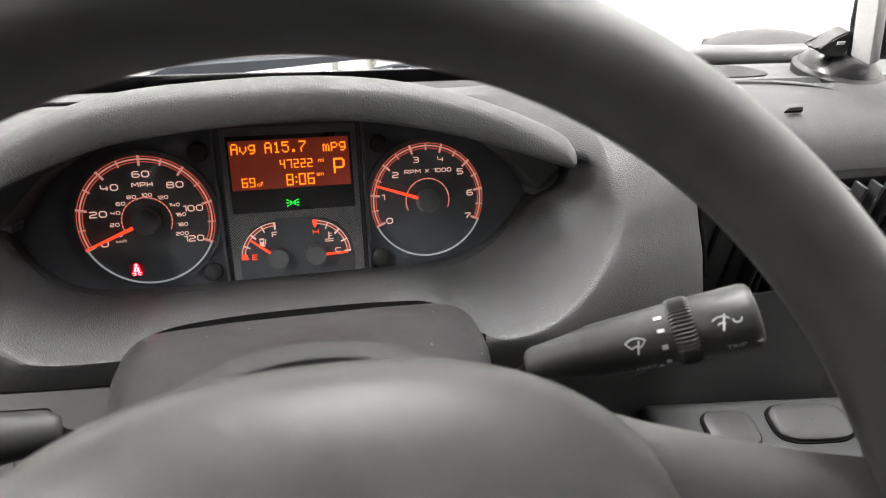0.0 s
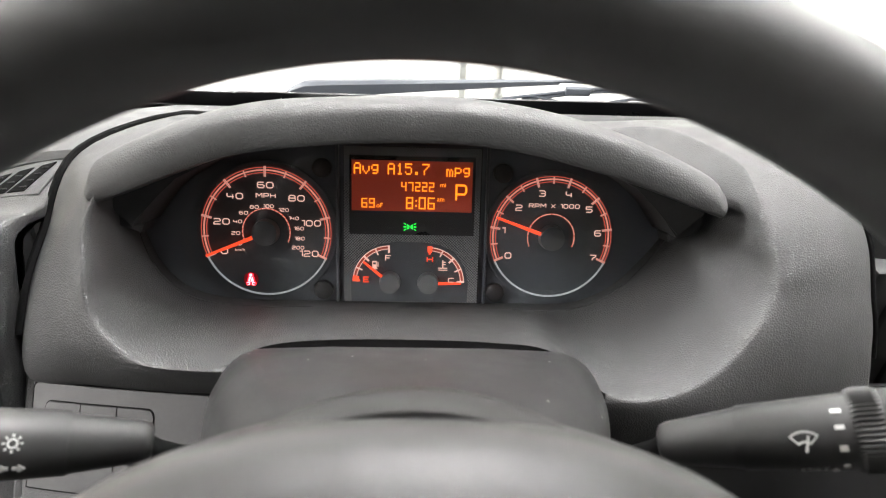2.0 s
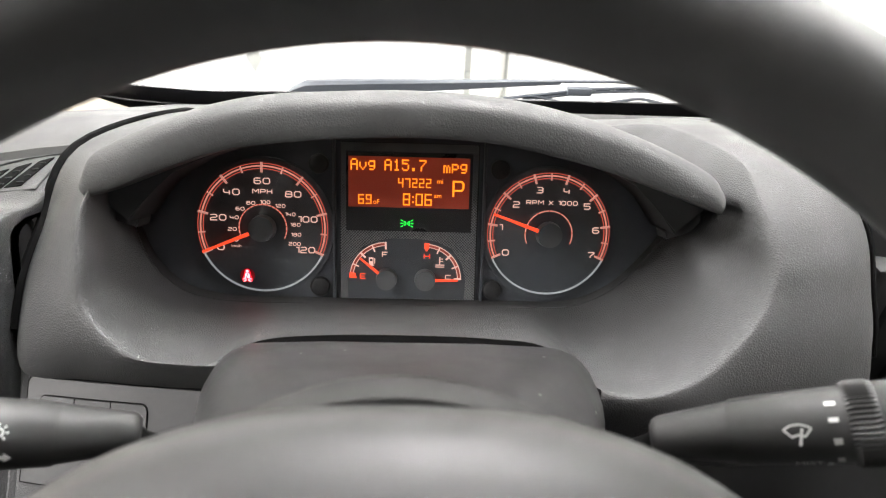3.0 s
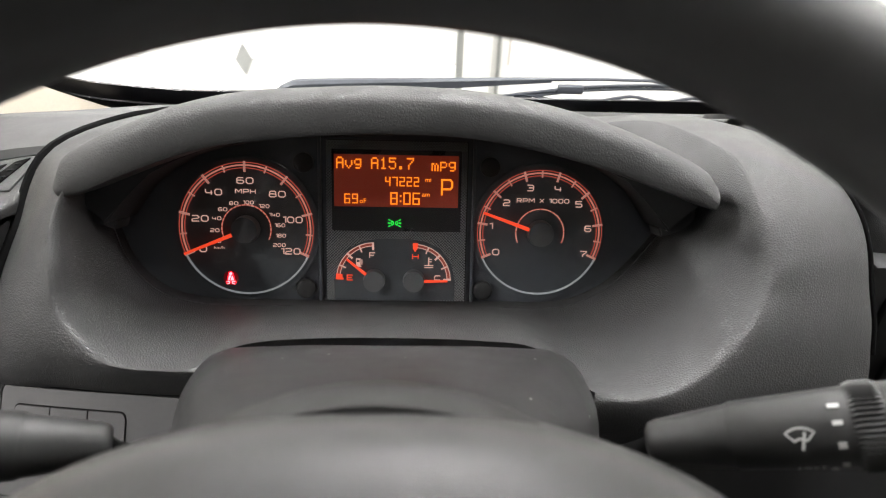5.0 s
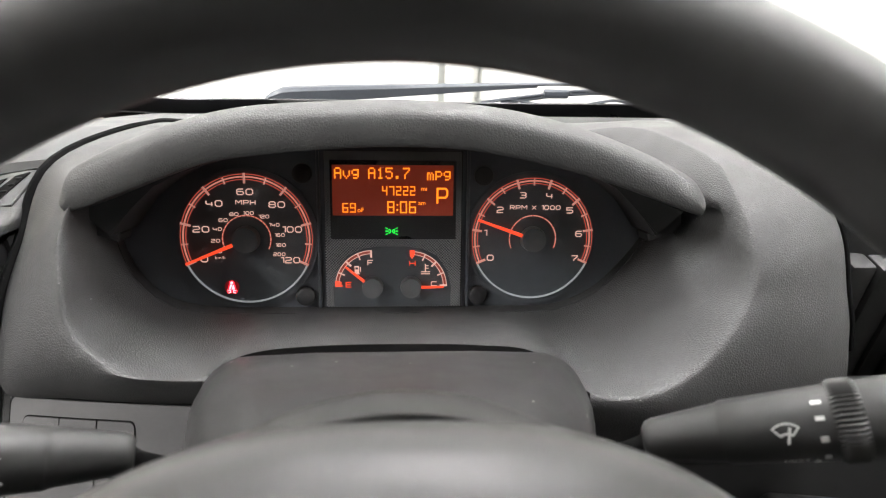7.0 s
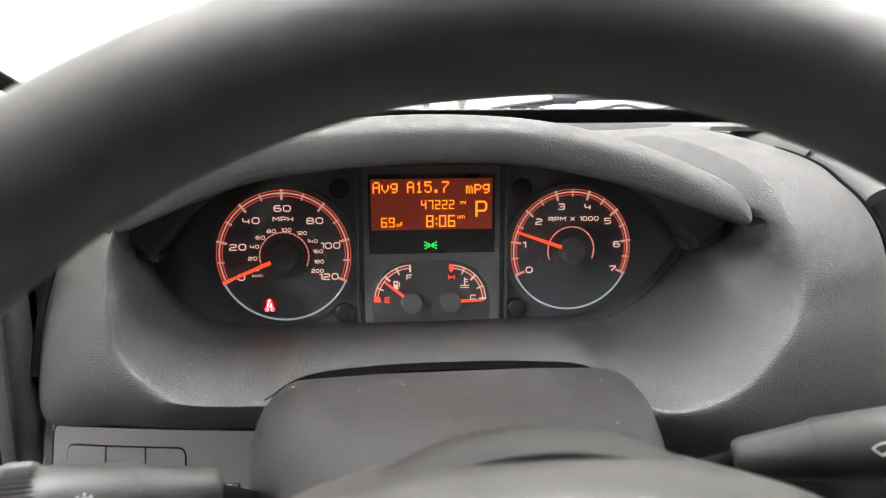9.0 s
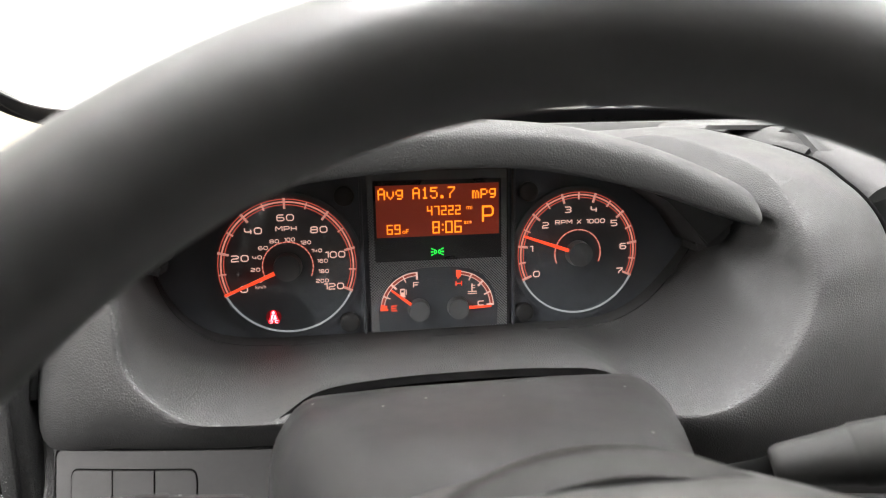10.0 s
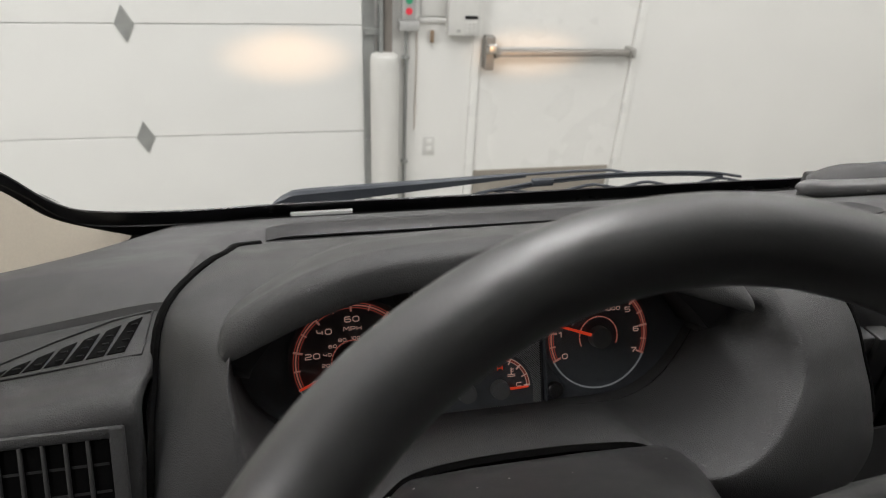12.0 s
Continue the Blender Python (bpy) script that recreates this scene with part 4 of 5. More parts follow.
for word, x, z in (("0", -0.0180, -0.0083), ("20", -0.0205, -0.0010), ("40", -0.0189, 0.0070), ("60", -0.0148, 0.0130), ("80", -0.0075, 0.0171), ("100", 0.0021, 0.0178), ("120", 0.0122, 0.0155), ("140", 0.0189, 0.0099), ("160", 0.0222, 0.0029), ("180", 0.0226, -0.0040), ("200", 0.0215, -0.0104)):
    numeral("inner_numeral", word, -GX + x, z, 0.0027 if len(word) < 3 else 0.0024, 0.0025, 0.00042, speedo)
text_part("unit", "km/h", -GX - 0.0180, -0.0126, 0.0029, M_WHITE, speedo, 1.2)
needle(speedo, -GX, 0, 0.008, RS - 0.0005, 202.5, 0.0092)

tacho = gauge("tachometer", GX, RT, "round black rev counter dial")
for k in range(15):
    deg = 204 - 228 / 14 * k
    major = k % 2 == 0
    part("tick", tick(GX, 0, RT - (0.0062 if major else 0.0050), RT + (0.0006 if major else -0.0002), deg, 0.0014 if major else 0.0009, -0.0008, 0.0), M_TICK, tacho, "", PANEL, smooth=False)
for word, x, z in (("0", -0.0295, -0.0132), ("1", -0.0334, 0.0044), ("2", -0.0234, 0.0204), ("3", -0.0078, 0.0305), ("4", 0.0107, 0.0303), ("5", 0.0253, 0.0201), ("6", 0.0324, 0.0036), ("7", 0.0302, -0.0138)):
    numeral("numeral", word, GX + x, z, 0.0048, 0.0044, 0.00068, tacho)
numeral("caption", "RPM X 1000", GX + 0.001, 0.0220, 0.00335, 0.0031, 0.00052, tacho)
part("inner_arc", arc_band(GX, 0, 0.0160, 0.0166, -24, 204, -0.0002, 0.0004, 60), M_ARC, tacho, "", PANEL)
for k in range(8):
    part("inner_dash", arc_band(GX, 0, 0.0159, 0.0167, 204 - 28.7 * k - 25, 204 - 28.7 * k, -0.0005, -0.0003, 8), M_DIM, tacho, "", PANEL)
needle(tacho, GX, 0, 0.008, RT - 0.001, 160.5, 0.0090)

# Centre column: woven plate, display, and the two small gauges.
mid = part("centre_plate", prism([(-0.0455, 0.060), (0.0485, 0.060), (0.0485, -0.0485), (-0.0455, -0.0485)], 0.0005, 0.004), M_PLATE, cluster, "carbon-weave plate", PANEL, smooth=False)
weave = bmesh.new()
for row in range(112):
    z = 0.0590 - 0.00096 * row
    for col in range(50):
        x = -0.0448 + 0.0019 * col + (0.00095 if row % 2 else 0)
        if x > 0.0478 or (-0.0412 < x < 0.0440 and -0.0004 < z < 0.0540) or ((x / 0.0395) ** 2 + ((z + 0.047) / 0.0400) ** 2 < 1 and z > -0.047):
            continue
        prism([(x - 0.00066, z), (x, z - 0.00070), (x + 0.00066, z), (x, z + 0.00070)], -0.0002, 0.0006, weave)
part("weave", weave, M_MESH, mid, "", PANEL, smooth=False, kind="stuff")
for x in (-0.0495, 0.0525):
    part("divider", box((x - 0.0009, -0.0012, -0.0485), (x + 0.0009, 0.004, 0.062), 0.0006), M_FACE, cluster, "", PANEL)

lcd = part("display", prism([(-0.0410, 0.0535), (0.0437, 0.0535), (0.0437, 0.0), (-0.0410, 0.0)], -0.0008, 0.0006), M_LCD_OFF, cluster, "dark display window", PANEL, smooth=False)
part("lit_field", prism([(-0.0398, 0.0505), (0.0420, 0.0505), (0.0420, 0.0163), (-0.0398, 0.0163)], -0.0012, -0.0009), M_LCD, lcd, "glowing red display field", PANEL, smooth=False)
GLYPHS = {
    "A": "01110 10001 10001 11111 10001 10001 10001", "v": "00000 00000 10001 10001 10001 01010 00100", "g": "00000 01111 10001 10001 01111 00001 01110",
    "1": "00100 01100 00100 00100 00100 00100 01110", "5": "11111 10000 11110 00001 00001 10001 01110", ".": "00000 00000 00000 00000 00000 01100 01100",
    "7": "11111 00001 00010 00100 01000 01000 01000", "m": "00000 00000 11010 10101 10101 10101 10101", "p": "00000 11110 10001 10001 11110 10000 10000",
    "P": "11110 10001 10001 11110 10000 10000 10000", " ": "00000 00000 00000 00000 00000 00000 00000",
}


def dotted(text, x, z, dot, aspect=1.15):
    """Dot-matrix characters from the top left corner (x, z)."""
    bm = bmesh.new()
    for char in text:
        for r, line in enumerate(GLYPHS[char].split()):
            for c, bit in enumerate(line):
                if bit == "1":
                    box((x + dot * c, -0.0017, z - dot * aspect * (r + 0.93)), (x + dot * (c + 0.93), -0.0013, z - dot * aspect * r), bm=bm)
        x += 6 * dot
    return bm


def lcd_part(name, bm):
    return part(name, bm, M_LCD_TEXT, lcd, "", PANEL, smooth=False)


lcd_part("display_text", dotted("Avg", -0.0383, 0.0488, 0.00097, 1.13))
lcd_part("display_text", dotted("A15.7", -0.0156, 0.0488, 0.00097, 1.13))
lcd_part("display_text", dotted("mpg", 0.0240, 0.0478, 0.00094, 1.13))
lcd_part("odometer", segmented("47222", -0.0064, 0.0364, 0.0037, 0.0064, 0.00095, 0.0010))
lcd_part("gear_letter", lettered("P", 0.0345, 0.0297, 0.0080, 0.0115, 0.0013, 0, -0.0017))
lcd_part("temperature", segmented("69", -0.0332, 0.0249, 0.0040, 0.0066, 0.0009))
lcd_part("clock", segmented("8", -0.0030, 0.0262, 0.0050, 0.0083, 0.0011))
lcd_part("clock", segmented(":06", 0.0034, 0.0262, 0.0050, 0.0083, 0.0011))
lcd_part("unit", lettering("mi", 0.0044, Matrix.Translation((0.0220, -0.0015, 0.0346)), bold=0.00002))
lcd_part("unit", lettering("am", 0.0044, Matrix.Translation((0.0207, -0.0015, 0.0249)), bold=0.00002))
lcd_part("unit", lettering("oF", 0.0044, Matrix.Translation((-0.0209, -0.0015, 0.0200)), bold=0.00002))
sign = bmesh.new()
for side in (-1, 1):
    for dz, ang in ((0.0017, 22), (0.0, 0), (-0.0017, -22)):
        d = Vector((math.cos(radians(ang)), math.sin(radians(ang)))) * 0.0018
        a = Vector((side * 0.0026, 0.0056 + dz))
        b = a + Vector((side * d.x, d.y))
        prism([(a.x, a.y - 0.0004), (b.x, b.y - 0.0004), (b.x, b.y + 0.0004), (a.x, a.y + 0.0004)], -0.0017, -0.0013, sign)
    arc_band(side * 0.0019, 0.0056, 0.0009, 0.0016, 90 if side > 0 else -90, 270 if side > 0 else 90, -0.0017, -0.0013, 10, sign)
    box((side * 0.0019 - 0.00025, -0.0017, 0.0040), (side * 0.0019 + 0.00025, -0.0013, 0.0072), bm=sign)
part("lamp_telltale", sign, M_GREEN, lcd, "green side-lamp symbol", PANEL, smooth=False)
for x, z in ((-0.0600, 0.0445), (0.0630, 0.0435), (-0.0595, -0.0405), (0.0605, -0.0405)):
    cap = loft([[(*polar(x, z, r, 10 * k)[:1], y, polar(x, z, r, 10 * k)[1]) for k in range(36)] for r, y in ((0.0066, 0.004), (0.0066, -0.0002), (0.0062, -0.0008), (0.0052, -0.0013), (0.0034, -0.0017), (0.0001, -0.0018))], True)
    part("screw_cap", cap, M_PLATE, cluster, "", PANEL)

small = part("gauge_plate", prism([(-0.0400, -0.0475), (-0.0405, -0.034), (-0.0375, -0.022), (-0.030, -0.0115), (-0.020, -0.0068), (-0.010, -0.0052), (0.010, -0.0052), (0.021, -0.0068), (0.031, -0.0115), (0.0385, -0.022), (0.0412, -0.034), (0.0407, -0.0475)], -0.0004, 0.001), M_DIAL, cluster, "black plate of the fuel and temperature gauges", PANEL, smooth=False)


def small_gauge(name, cx, cz, r, a0, a1, red, point):
    part("red_band", arc_band(cx, cz, r - 0.0026, r, a0, a1, -0.0006, -0.0004, 30), M_BAND, small, "", PANEL)
    part("scale_line", arc_band(cx, cz, r - 0.0003, r + 0.0003, a0, a1, -0.0010, -0.0008, 30), M_WHITE, small, "", PANEL)
    part("scale_line", arc_band(cx, cz, r - 0.0024, r - 0.0019, a0, a1, -0.0010, -0.0008, 30), M_WHITE, small, "", PANEL)
    for k in range(5):
        deg = a0 + (a1 - a0) * k / 4
        part("tick", tick(cx, cz, r - 0.0048, r + 0.0004, deg, 0.0013 if k % 2 == 0 else 0.0009, -0.0014, -0.0011), M_NEEDLE if k == red else M_WHITE, small, "", PANEL, smooth=False)
    needle(small, cx, cz, 0.006, r - 0.002, point, 0.0075, 0.0020)


FX, TX, FZ = -0.0134, 0.0132, -0.0335
small_gauge("fuel_gauge", FX, FZ, 0.0255, 178, 92, 0, 141)
small_gauge("temperature_gauge", TX, FZ, 0.0248, 88, 2, 0, 1)
numeral("letter", "F", -0.0147, -0.0165, 0.0042, 0.0040, 0.0006, small)
numeral("letter", "E", -0.0298, -0.0320, 0.0042, 0.0040, 0.0006, small, M_NEEDLE)
numeral("letter", "H", 0.0142, -0.0170, 0.0044, 0.0040, 0.0006, small, M_NEEDLE)
numeral("letter", "C", 0.0293, -0.0316, 0.0044, 0.0034, 0.0006, small)
for deg, a, b in ((173, FX, 178), (98, TX, 92)):
    part("red_zone", arc_band(a, FZ, 0.0215, 0.0258, 170 if a == FX else 84, b, -0.0020, -0.0016, 8), M_NEEDLE, small, "", PANEL)
pump = bmesh.new()
box((FX - 0.0122, -0.0016, FZ + 0.0098), (FX - 0.0092, -0.0012, FZ + 0.0148), bm=pump)
box((FX - 0.0128, -0.0016, FZ + 0.0090), (FX - 0.0086, -0.0012, FZ + 0.0097), bm=pump)
box((FX - 0.0086, -0.0016, FZ + 0.0106), (FX - 0.0080, -0.0012, FZ + 0.0142), bm=pump)
box((FX - 0.0117, -0.0018, FZ + 0.0124), (FX - 0.0097, -0.0011, FZ + 0.0140), bm=pump)
part("pump_symbol", pump, M_WHITE, small, "", PANEL, smooth=False)
part("pump_window", box((FX - 0.0116, -0.0021, FZ + 0.0125), (FX - 0.0098, -0.0017, FZ + 0.0139)), M_DIAL, small, "", PANEL, smooth=False)
gaugeicon = bmesh.new()
box((TX + 0.0096, -0.0016, FZ + 0.0108), (TX + 0.0104, -0.0012, FZ + 0.0160), bm=gaugeicon)
for dz in (0.0128, 0.0145):
    box((TX + 0.0104, -0.0016, FZ + dz), (TX + 0.0122, -0.0012, FZ + dz + 0.0005), bm=gaugeicon)
for dz in (0.0088, 0.0102):
    box((TX + 0.0070, -0.0016, FZ + dz), (TX + 0.0132, -0.0012, FZ + dz + 0.0006), bm=gaugeicon)
part("coolant_symbol", gaugeicon, M_WHITE, small, "", PANEL, smooth=False)
bx, bz = -GX - 0.0112, -0.0336
# The dim red disc is the symbol's halo, painted on the dial.
part("telltale_glow", disc(bx, bz + 0.0004, 0.0050, -0.0006, -0.0008, 32), glowing("red_telltale_halo", (1.0, 0.0, 0.02), 0.02), speedo, "dim red disc painted as the glow round the seat-belt symbol", PANEL)
edge = bmesh.new()
prism([(bx - 0.0034, bz - 0.0018), (bx - 0.0024, bz + 0.0026), (bx - 0.0018, bz + 0.0050), (bx, bz + 0.0060), (bx + 0.0018, bz + 0.0050), (bx + 0.0024, bz + 0.0026), (bx + 0.0034, bz - 0.0018), (bx + 0.0044, bz - 0.0026), (bx + 0.0036, bz - 0.0048), (bx, bz - 0.0036), (bx - 0.0036, bz - 0.0048), (bx - 0.0044, bz - 0.0026)], -0.0012, -0.0009, edge)
for v in edge.verts:
    v.co.x, v.co.z = bx + (v.co.x - bx) * 0.82, bz + (v.co.z - bz) * 0.82
part("belt_edge", edge, M_RED, speedo, "red outline of the seat-belt symbol", PANEL, smooth=False)
belt = bmesh.new()
arc_band(bx, bz + 0.0042, 0.0, 0.0012, 0, 360, -0.0016, -0.0013, 16, belt)
prism([(bx - 0.0023, bz - 0.0014), (bx - 0.0014, bz + 0.0026), (bx + 0.0004, bz + 0.0028), (bx - 0.0012, bz - 0.0014)], -0.0016, -0.0013, belt)
prism([(bx - 0.0004, bz - 0.0014), (bx + 0.0010, bz + 0.0026), (bx + 0.0016, bz + 0.0022), (bx + 0.0024, bz - 0.0014)], -0.0016, -0.0013, belt)
for side in (-1, 1):
    ribbon([(bx + side * 0.0036, bz - 0.0024), (bx + side * 0.0012, bz - 0.0024), (bx + side * 0.0012, bz - 0.0040), (bx + side * 0.0030, bz - 0.0044)], 0.0006, -0.0016, -0.0013, belt)
for v in belt.verts:
    v.co.x, v.co.z = bx + (v.co.x - bx) * 0.82, bz + (v.co.z - bz) * 0.82
part("belt_telltale", belt, M_CORE, speedo, "glowing seat-belt symbol", PANEL, smooth=False)
lens_outline = [(0.985 * x, z) for x, z in outline + crown]
lens = part("lens", prism(lens_outline, -0.013, -0.0115), M_LENS, cluster, "clear plastic lens", PANEL @ Matrix.Rotation(radians(-4), 4, "X"), smooth=False)
lens.visible_shadow = False


# ---- steering column, stalks and wheel ----
column = thing("steering_column", PANEL @ Vector((0, -0.16, -0.15)), "black plastic steering column shroud with two stalks", "steering column")


def shroud_section(y, half, top_z, low_z, wide, high):
    pts = [(-half - 0.004, y, low_z), (-half - 0.002, y, (low_z + top_z - high) / 2), (-half, y, top_z - high)]
    pts += [(-half + wide * (1 - math.cos(q)), y, top_z - high * (1 - math.sin(q))) for q in (0.2, 0.4, 0.6, 0.8, 1.0, 1.2, 1.4)]
    pts += [(-half + wide * 1.15, y, top_z), (-half * 0.4, y, top_z + 0.0012)]
    right = [(-x, y, z) for x, y, z in pts[::-1]]
    return [Vector((x + 0.003, y, z)) for x, y, z in pts + right]


rows = [shroud_section(*q) for q in (
    (-0.096, 0.094, -0.0500, -0.16, 0.022, 0.034), (-0.108, 0.099, -0.0445, -0.16, 0.025, 0.038), (-0.116, 0.1015, -0.0412, -0.16, 0.026, 0.040),
    (-0.126, 0.1025, -0.0388, -0.16, 0.027, 0.041), (-0.14, 0.101, -0.0368, -0.16, 0.029, 0.042), (-0.158, 0.096, -0.0346, -0.16, 0.032, 0.043), (-0.178, 0.089, -0.0326, -0.16, 0.034, 0.044),
    (-0.20, 0.081, -0.0312, -0.15, 0.036, 0.045), (-0.23, 0.072, -0.0310, -0.14, 0.036, 0.045), (-0.26, 0.066, -0.034, -0.13, 0.034, 0.044))]
part("shroud", loft(rows), M_SMOOTH, column, "dusty black shroud", PANEL)


def stalk(name, base, tip, label, reach=0.53):
    """A tapered stalk from base to tip in the panel's frame; returns it with its axes."""
    a, b = Vector(base), Vector(tip)
    d = (b - a).normalized()
    length = (b - a).length
    root = part(name, tube([a - d * 0.001, a, a + d * 0.0025, a + d * length * 0.24, a + d * length * 0.25, a + d * length * 0.255, a + d * length * reach], [0.0050, 0.0066, 0.0077, 0.0106, 0.0110, 0.0114, 0.0128], 36, up=(0, 1, 0)), M_STALK, column, label, PANEL)
    part("stalk_root", tube([a + d * 0.008, a + d * 0.006 + Vector((0, 0.012, -0.012)), a + Vector((0, 0.05, -0.04))], [0.007, 0.007, 0.008], 12, up=(1, 0, 0)), M_GAP_SHADE, root, "", PANEL)
    return root, a, d, length


def stalk_ring(root, a, d, length, s0, s1, r, name="ring"):
    bm = bmesh.new()
    ribs = 52
    side = d.cross(Vector((0, 1, 0))).normalized()
    other = side.cross(d)
    rings = []
    for s in (s0, s0 + 0.02, s1 - 0.02, s1):
        row = []
        for k in range(ribs * 2):
            ang = k * math.tau / (ribs * 2)
            rr = r + (0.0009 if k % 2 and s0 < s < s1 else 0.0)
            row.append(a + d * length * s + rr * (math.cos(ang) * side + math.sin(ang) * other))
        rings.append(row)
    loft(rings, True, bm)
    part(name, bm, M_STALK, root, "ribbed turning ring", PANEL, smooth=False)


def on_stalk(a, d, length, s, ang, r):
    """The frame of a print on a stalk: along it, upright, standing on its skin."""
    z = Vector((0, 0, 1))
    out0 = Vector((0, -1, 0)) - d * d.dot(Vector((0, -1, 0)))
    out0.normalize()
    upv = d.cross(out0) * (1 if d.x < 0 else -1)
    out = out0 * math.cos(radians(ang)) + upv * math.sin(radians(ang))
    up = -out0 * math.sin(radians(ang)) + upv * math.cos(radians(ang))
    along = d if d.x > 0 else -d
    p = a + d * length * s + out * (r + 0.0004)
    return Matrix(((along.x, -out.x, up.x, p.x), (along.y, -out.y, up.y, p.y), (along.z, -out.z, up.z, p.z), (0, 0, 0, 1)))


def print_part(name, bm, m, root):
    bmesh.ops.transform(bm, matrix=m @ Matrix.Diagonal((0.7, 1, 0.7, 1)), verts=bm.verts)
    part(name, bm, M_PRINT, root, "", PANEL, smooth=False)


def rounded_dash(w, h):
    return box((-w / 2, -0.0001, -h / 2), (w / 2, 0.0001, h / 2))


W_BASE, W_TIP = (0.100, -0.212, -0.042), (0.194, -0.256, -0.010)
root, a, d, length = stalk("wiper_stalk", W_BASE, W_TIP, "black wiper stalk with white symbols", 0.57)
stalk_ring(root, a, d, length, 0.57, 0.66, 0.0132)
part("end_knob", tube([a + d * length * q for q in (0.66, 0.665, 0.85, 0.87, 0.88)], [0.0128, 0.0132, 0.0135, 0.0128, 0.0112], 36, up=(0, 1, 0)), M_STALK, root, "", PANEL)
for ang, w in ((62, 0.0046), (38, 0.0040), (8, 0.0034), (-25, 0.0028)):
    print_part("mark", rounded_dash(w, 0.0020 if ang > 10 else 0.0028), on_stalk(a, d, length, 0.535, ang, 0.0127), root)
wipe = bmesh.new()
arc_band(0, -0.0045, 0.0082, 0.0092, 48, 132, -0.0001, 0.0001, 12, wipe)
arc_band(0, -0.0045, 0.0034, 0.0044, 48, 132, -0.0001, 0.0001, 8, wipe)
tick(0, -0.0045, 0.0036, 0.0090, 48, 0.0008, -0.0001, 0.0001, wipe)
tick(0, -0.0045, 0.0036, 0.0090, 132, 0.0008, -0.0001, 0.0001, wipe)
tick(0, -0.0055, 0.0, 0.0080, 75, 0.0012, -0.0001, 0.0001, wipe)
print_part("wiper_symbol", wipe, on_stalk(a, d, length, 0.435, 22, 0.0122), root)
print_part("mist_mark", lettering("MIST", 0.0045, Matrix.Identity(4), 1.3), on_stalk(a, d, length, 0.45, -35, 0.0122), root)
print_part("mark", prism([(-0.0015, -0.0012), (0.0015, -0.0012), (0, 0.0014)], -0.0001, 0.0001), on_stalk(a, d, length, 0.505, -35, 0.0126), root)
wash = bmesh.new()
arc_band(0, -0.003, 0.0062, 0.0070, 45, 135, -0.0001, 0.0001, 10, wash)
arc_band(0, -0.003, 0.0026, 0.0034, 45, 135, -0.0001, 0.0001, 8, wash)
tick(0, -0.0045, 0, 0.0095, 75, 0.0011, -0.0001, 0.0001, wash)
arc_band(0.0085, 0.001, 0.0020, 0.0028, 180, 360, -0.0001, 0.0001, 8, wash)
print_part("washer_symbol", wash, on_stalk(a, d, length, 0.745, 28, 0.0134), root)
print_part("trip_mark", lettering("TRIP", 0.0042, Matrix.Identity(4), 1.3), on_stalk(a, d, length, 0.775, -18, 0.0135), root)
print_part("mark", prism([(0.0016, -0.0014), (0.0016, 0.0014), (-0.0014, 0)], -0.0001, 0.0001), on_stalk(a, d, length, 0.855, -18, 0.0135), root)

L_BASE, L_TIP = (-0.094, -0.206, -0.046), (-0.192, -0.242, -0.030)
root, a, d, length = stalk("light_stalk", L_BASE, L_TIP, "black light stalk with white symbols")
stalk_ring(root, a, d, length, 0.53, 0.635, 0.0132)
part("end_knob", tube([a + d * length * q for q in (0.635, 0.64, 0.85, 0.87, 0.88)], [0.0128, 0.0132, 0.0135, 0.0128, 0.0112], 36, up=(0, 1, 0)), M_STALK, root, "", PANEL)
sunsign = bmesh.new()
arc_band(0, 0, 0.0016, 0.0024, 0, 360, -0.0001, 0.0001, 20, sunsign)
for k in range(8):
    tick(0, 0, 0.0031, 0.0044, 45 * k, 0.0008, -0.0001, 0.0001, sunsign)
print_part("lamp_symbol", sunsign, on_stalk(a, d, length, 0.40, 30, 0.0122), root)
arrows = bmesh.new()
for s in (-1, 1):
    prism([(s * 0.0008, -0.0010), (s * 0.0032, -0.0010), (s * 0.0032, -0.0024), (s * 0.0064, 0), (s * 0.0032, 0.0024), (s * 0.0032, 0.0010), (s * 0.0008, 0.0010)], -0.0001, 0.0001, arrows)
print_part("arrow_symbol", arrows, on_stalk(a, d, length, 0.40, -10, 0.0122), root)
beam = bmesh.new()
arc_band(0.001, 0, 0.0018, 0.0026, -90, 90, -0.0001, 0.0001, 12, beam)
box((0.0004, -0.0001, -0.0026), (0.0011, 0.0001, 0.0026), bm=beam)
for k in range(4):
    box((-0.0038, -0.0001, -0.0024 + 0.0014 * k), (-0.0004, 0.0001, -0.0018 + 0.0014 * k), bm=beam)
print_part("beam_symbol", beam, on_stalk(a, d, length, 0.485, 12, 0.0127), root)
print_part("mark", arc_band(0, 0, 0.0014, 0.0024, 0, 360, -0.0001, 0.0001, 20), on_stalk(a, d, length, 0.485, -25, 0.0127), root)
print_part("mark", rounded_dash(0.006, 0.0026), on_stalk(a, d, length, 0.585, 10, 0.0142), root)

# The wheel's own frame: x to the right, y up in its plane, z to the driver.
WHEEL_TILT = 46
WHEEL = VAN @ Matrix.Translation((0.006, -0.334, 0.081)) @ Matrix.Rotation(radians(90 - WHEEL_TILT), 4, "X")
wheel = thing("steering_wheel", WHEEL.translation, "black leather-rimmed van steering wheel with grey airbag pad", "steering wheel")
RIM, TUBE = 0.181, 0.0163
rows = []
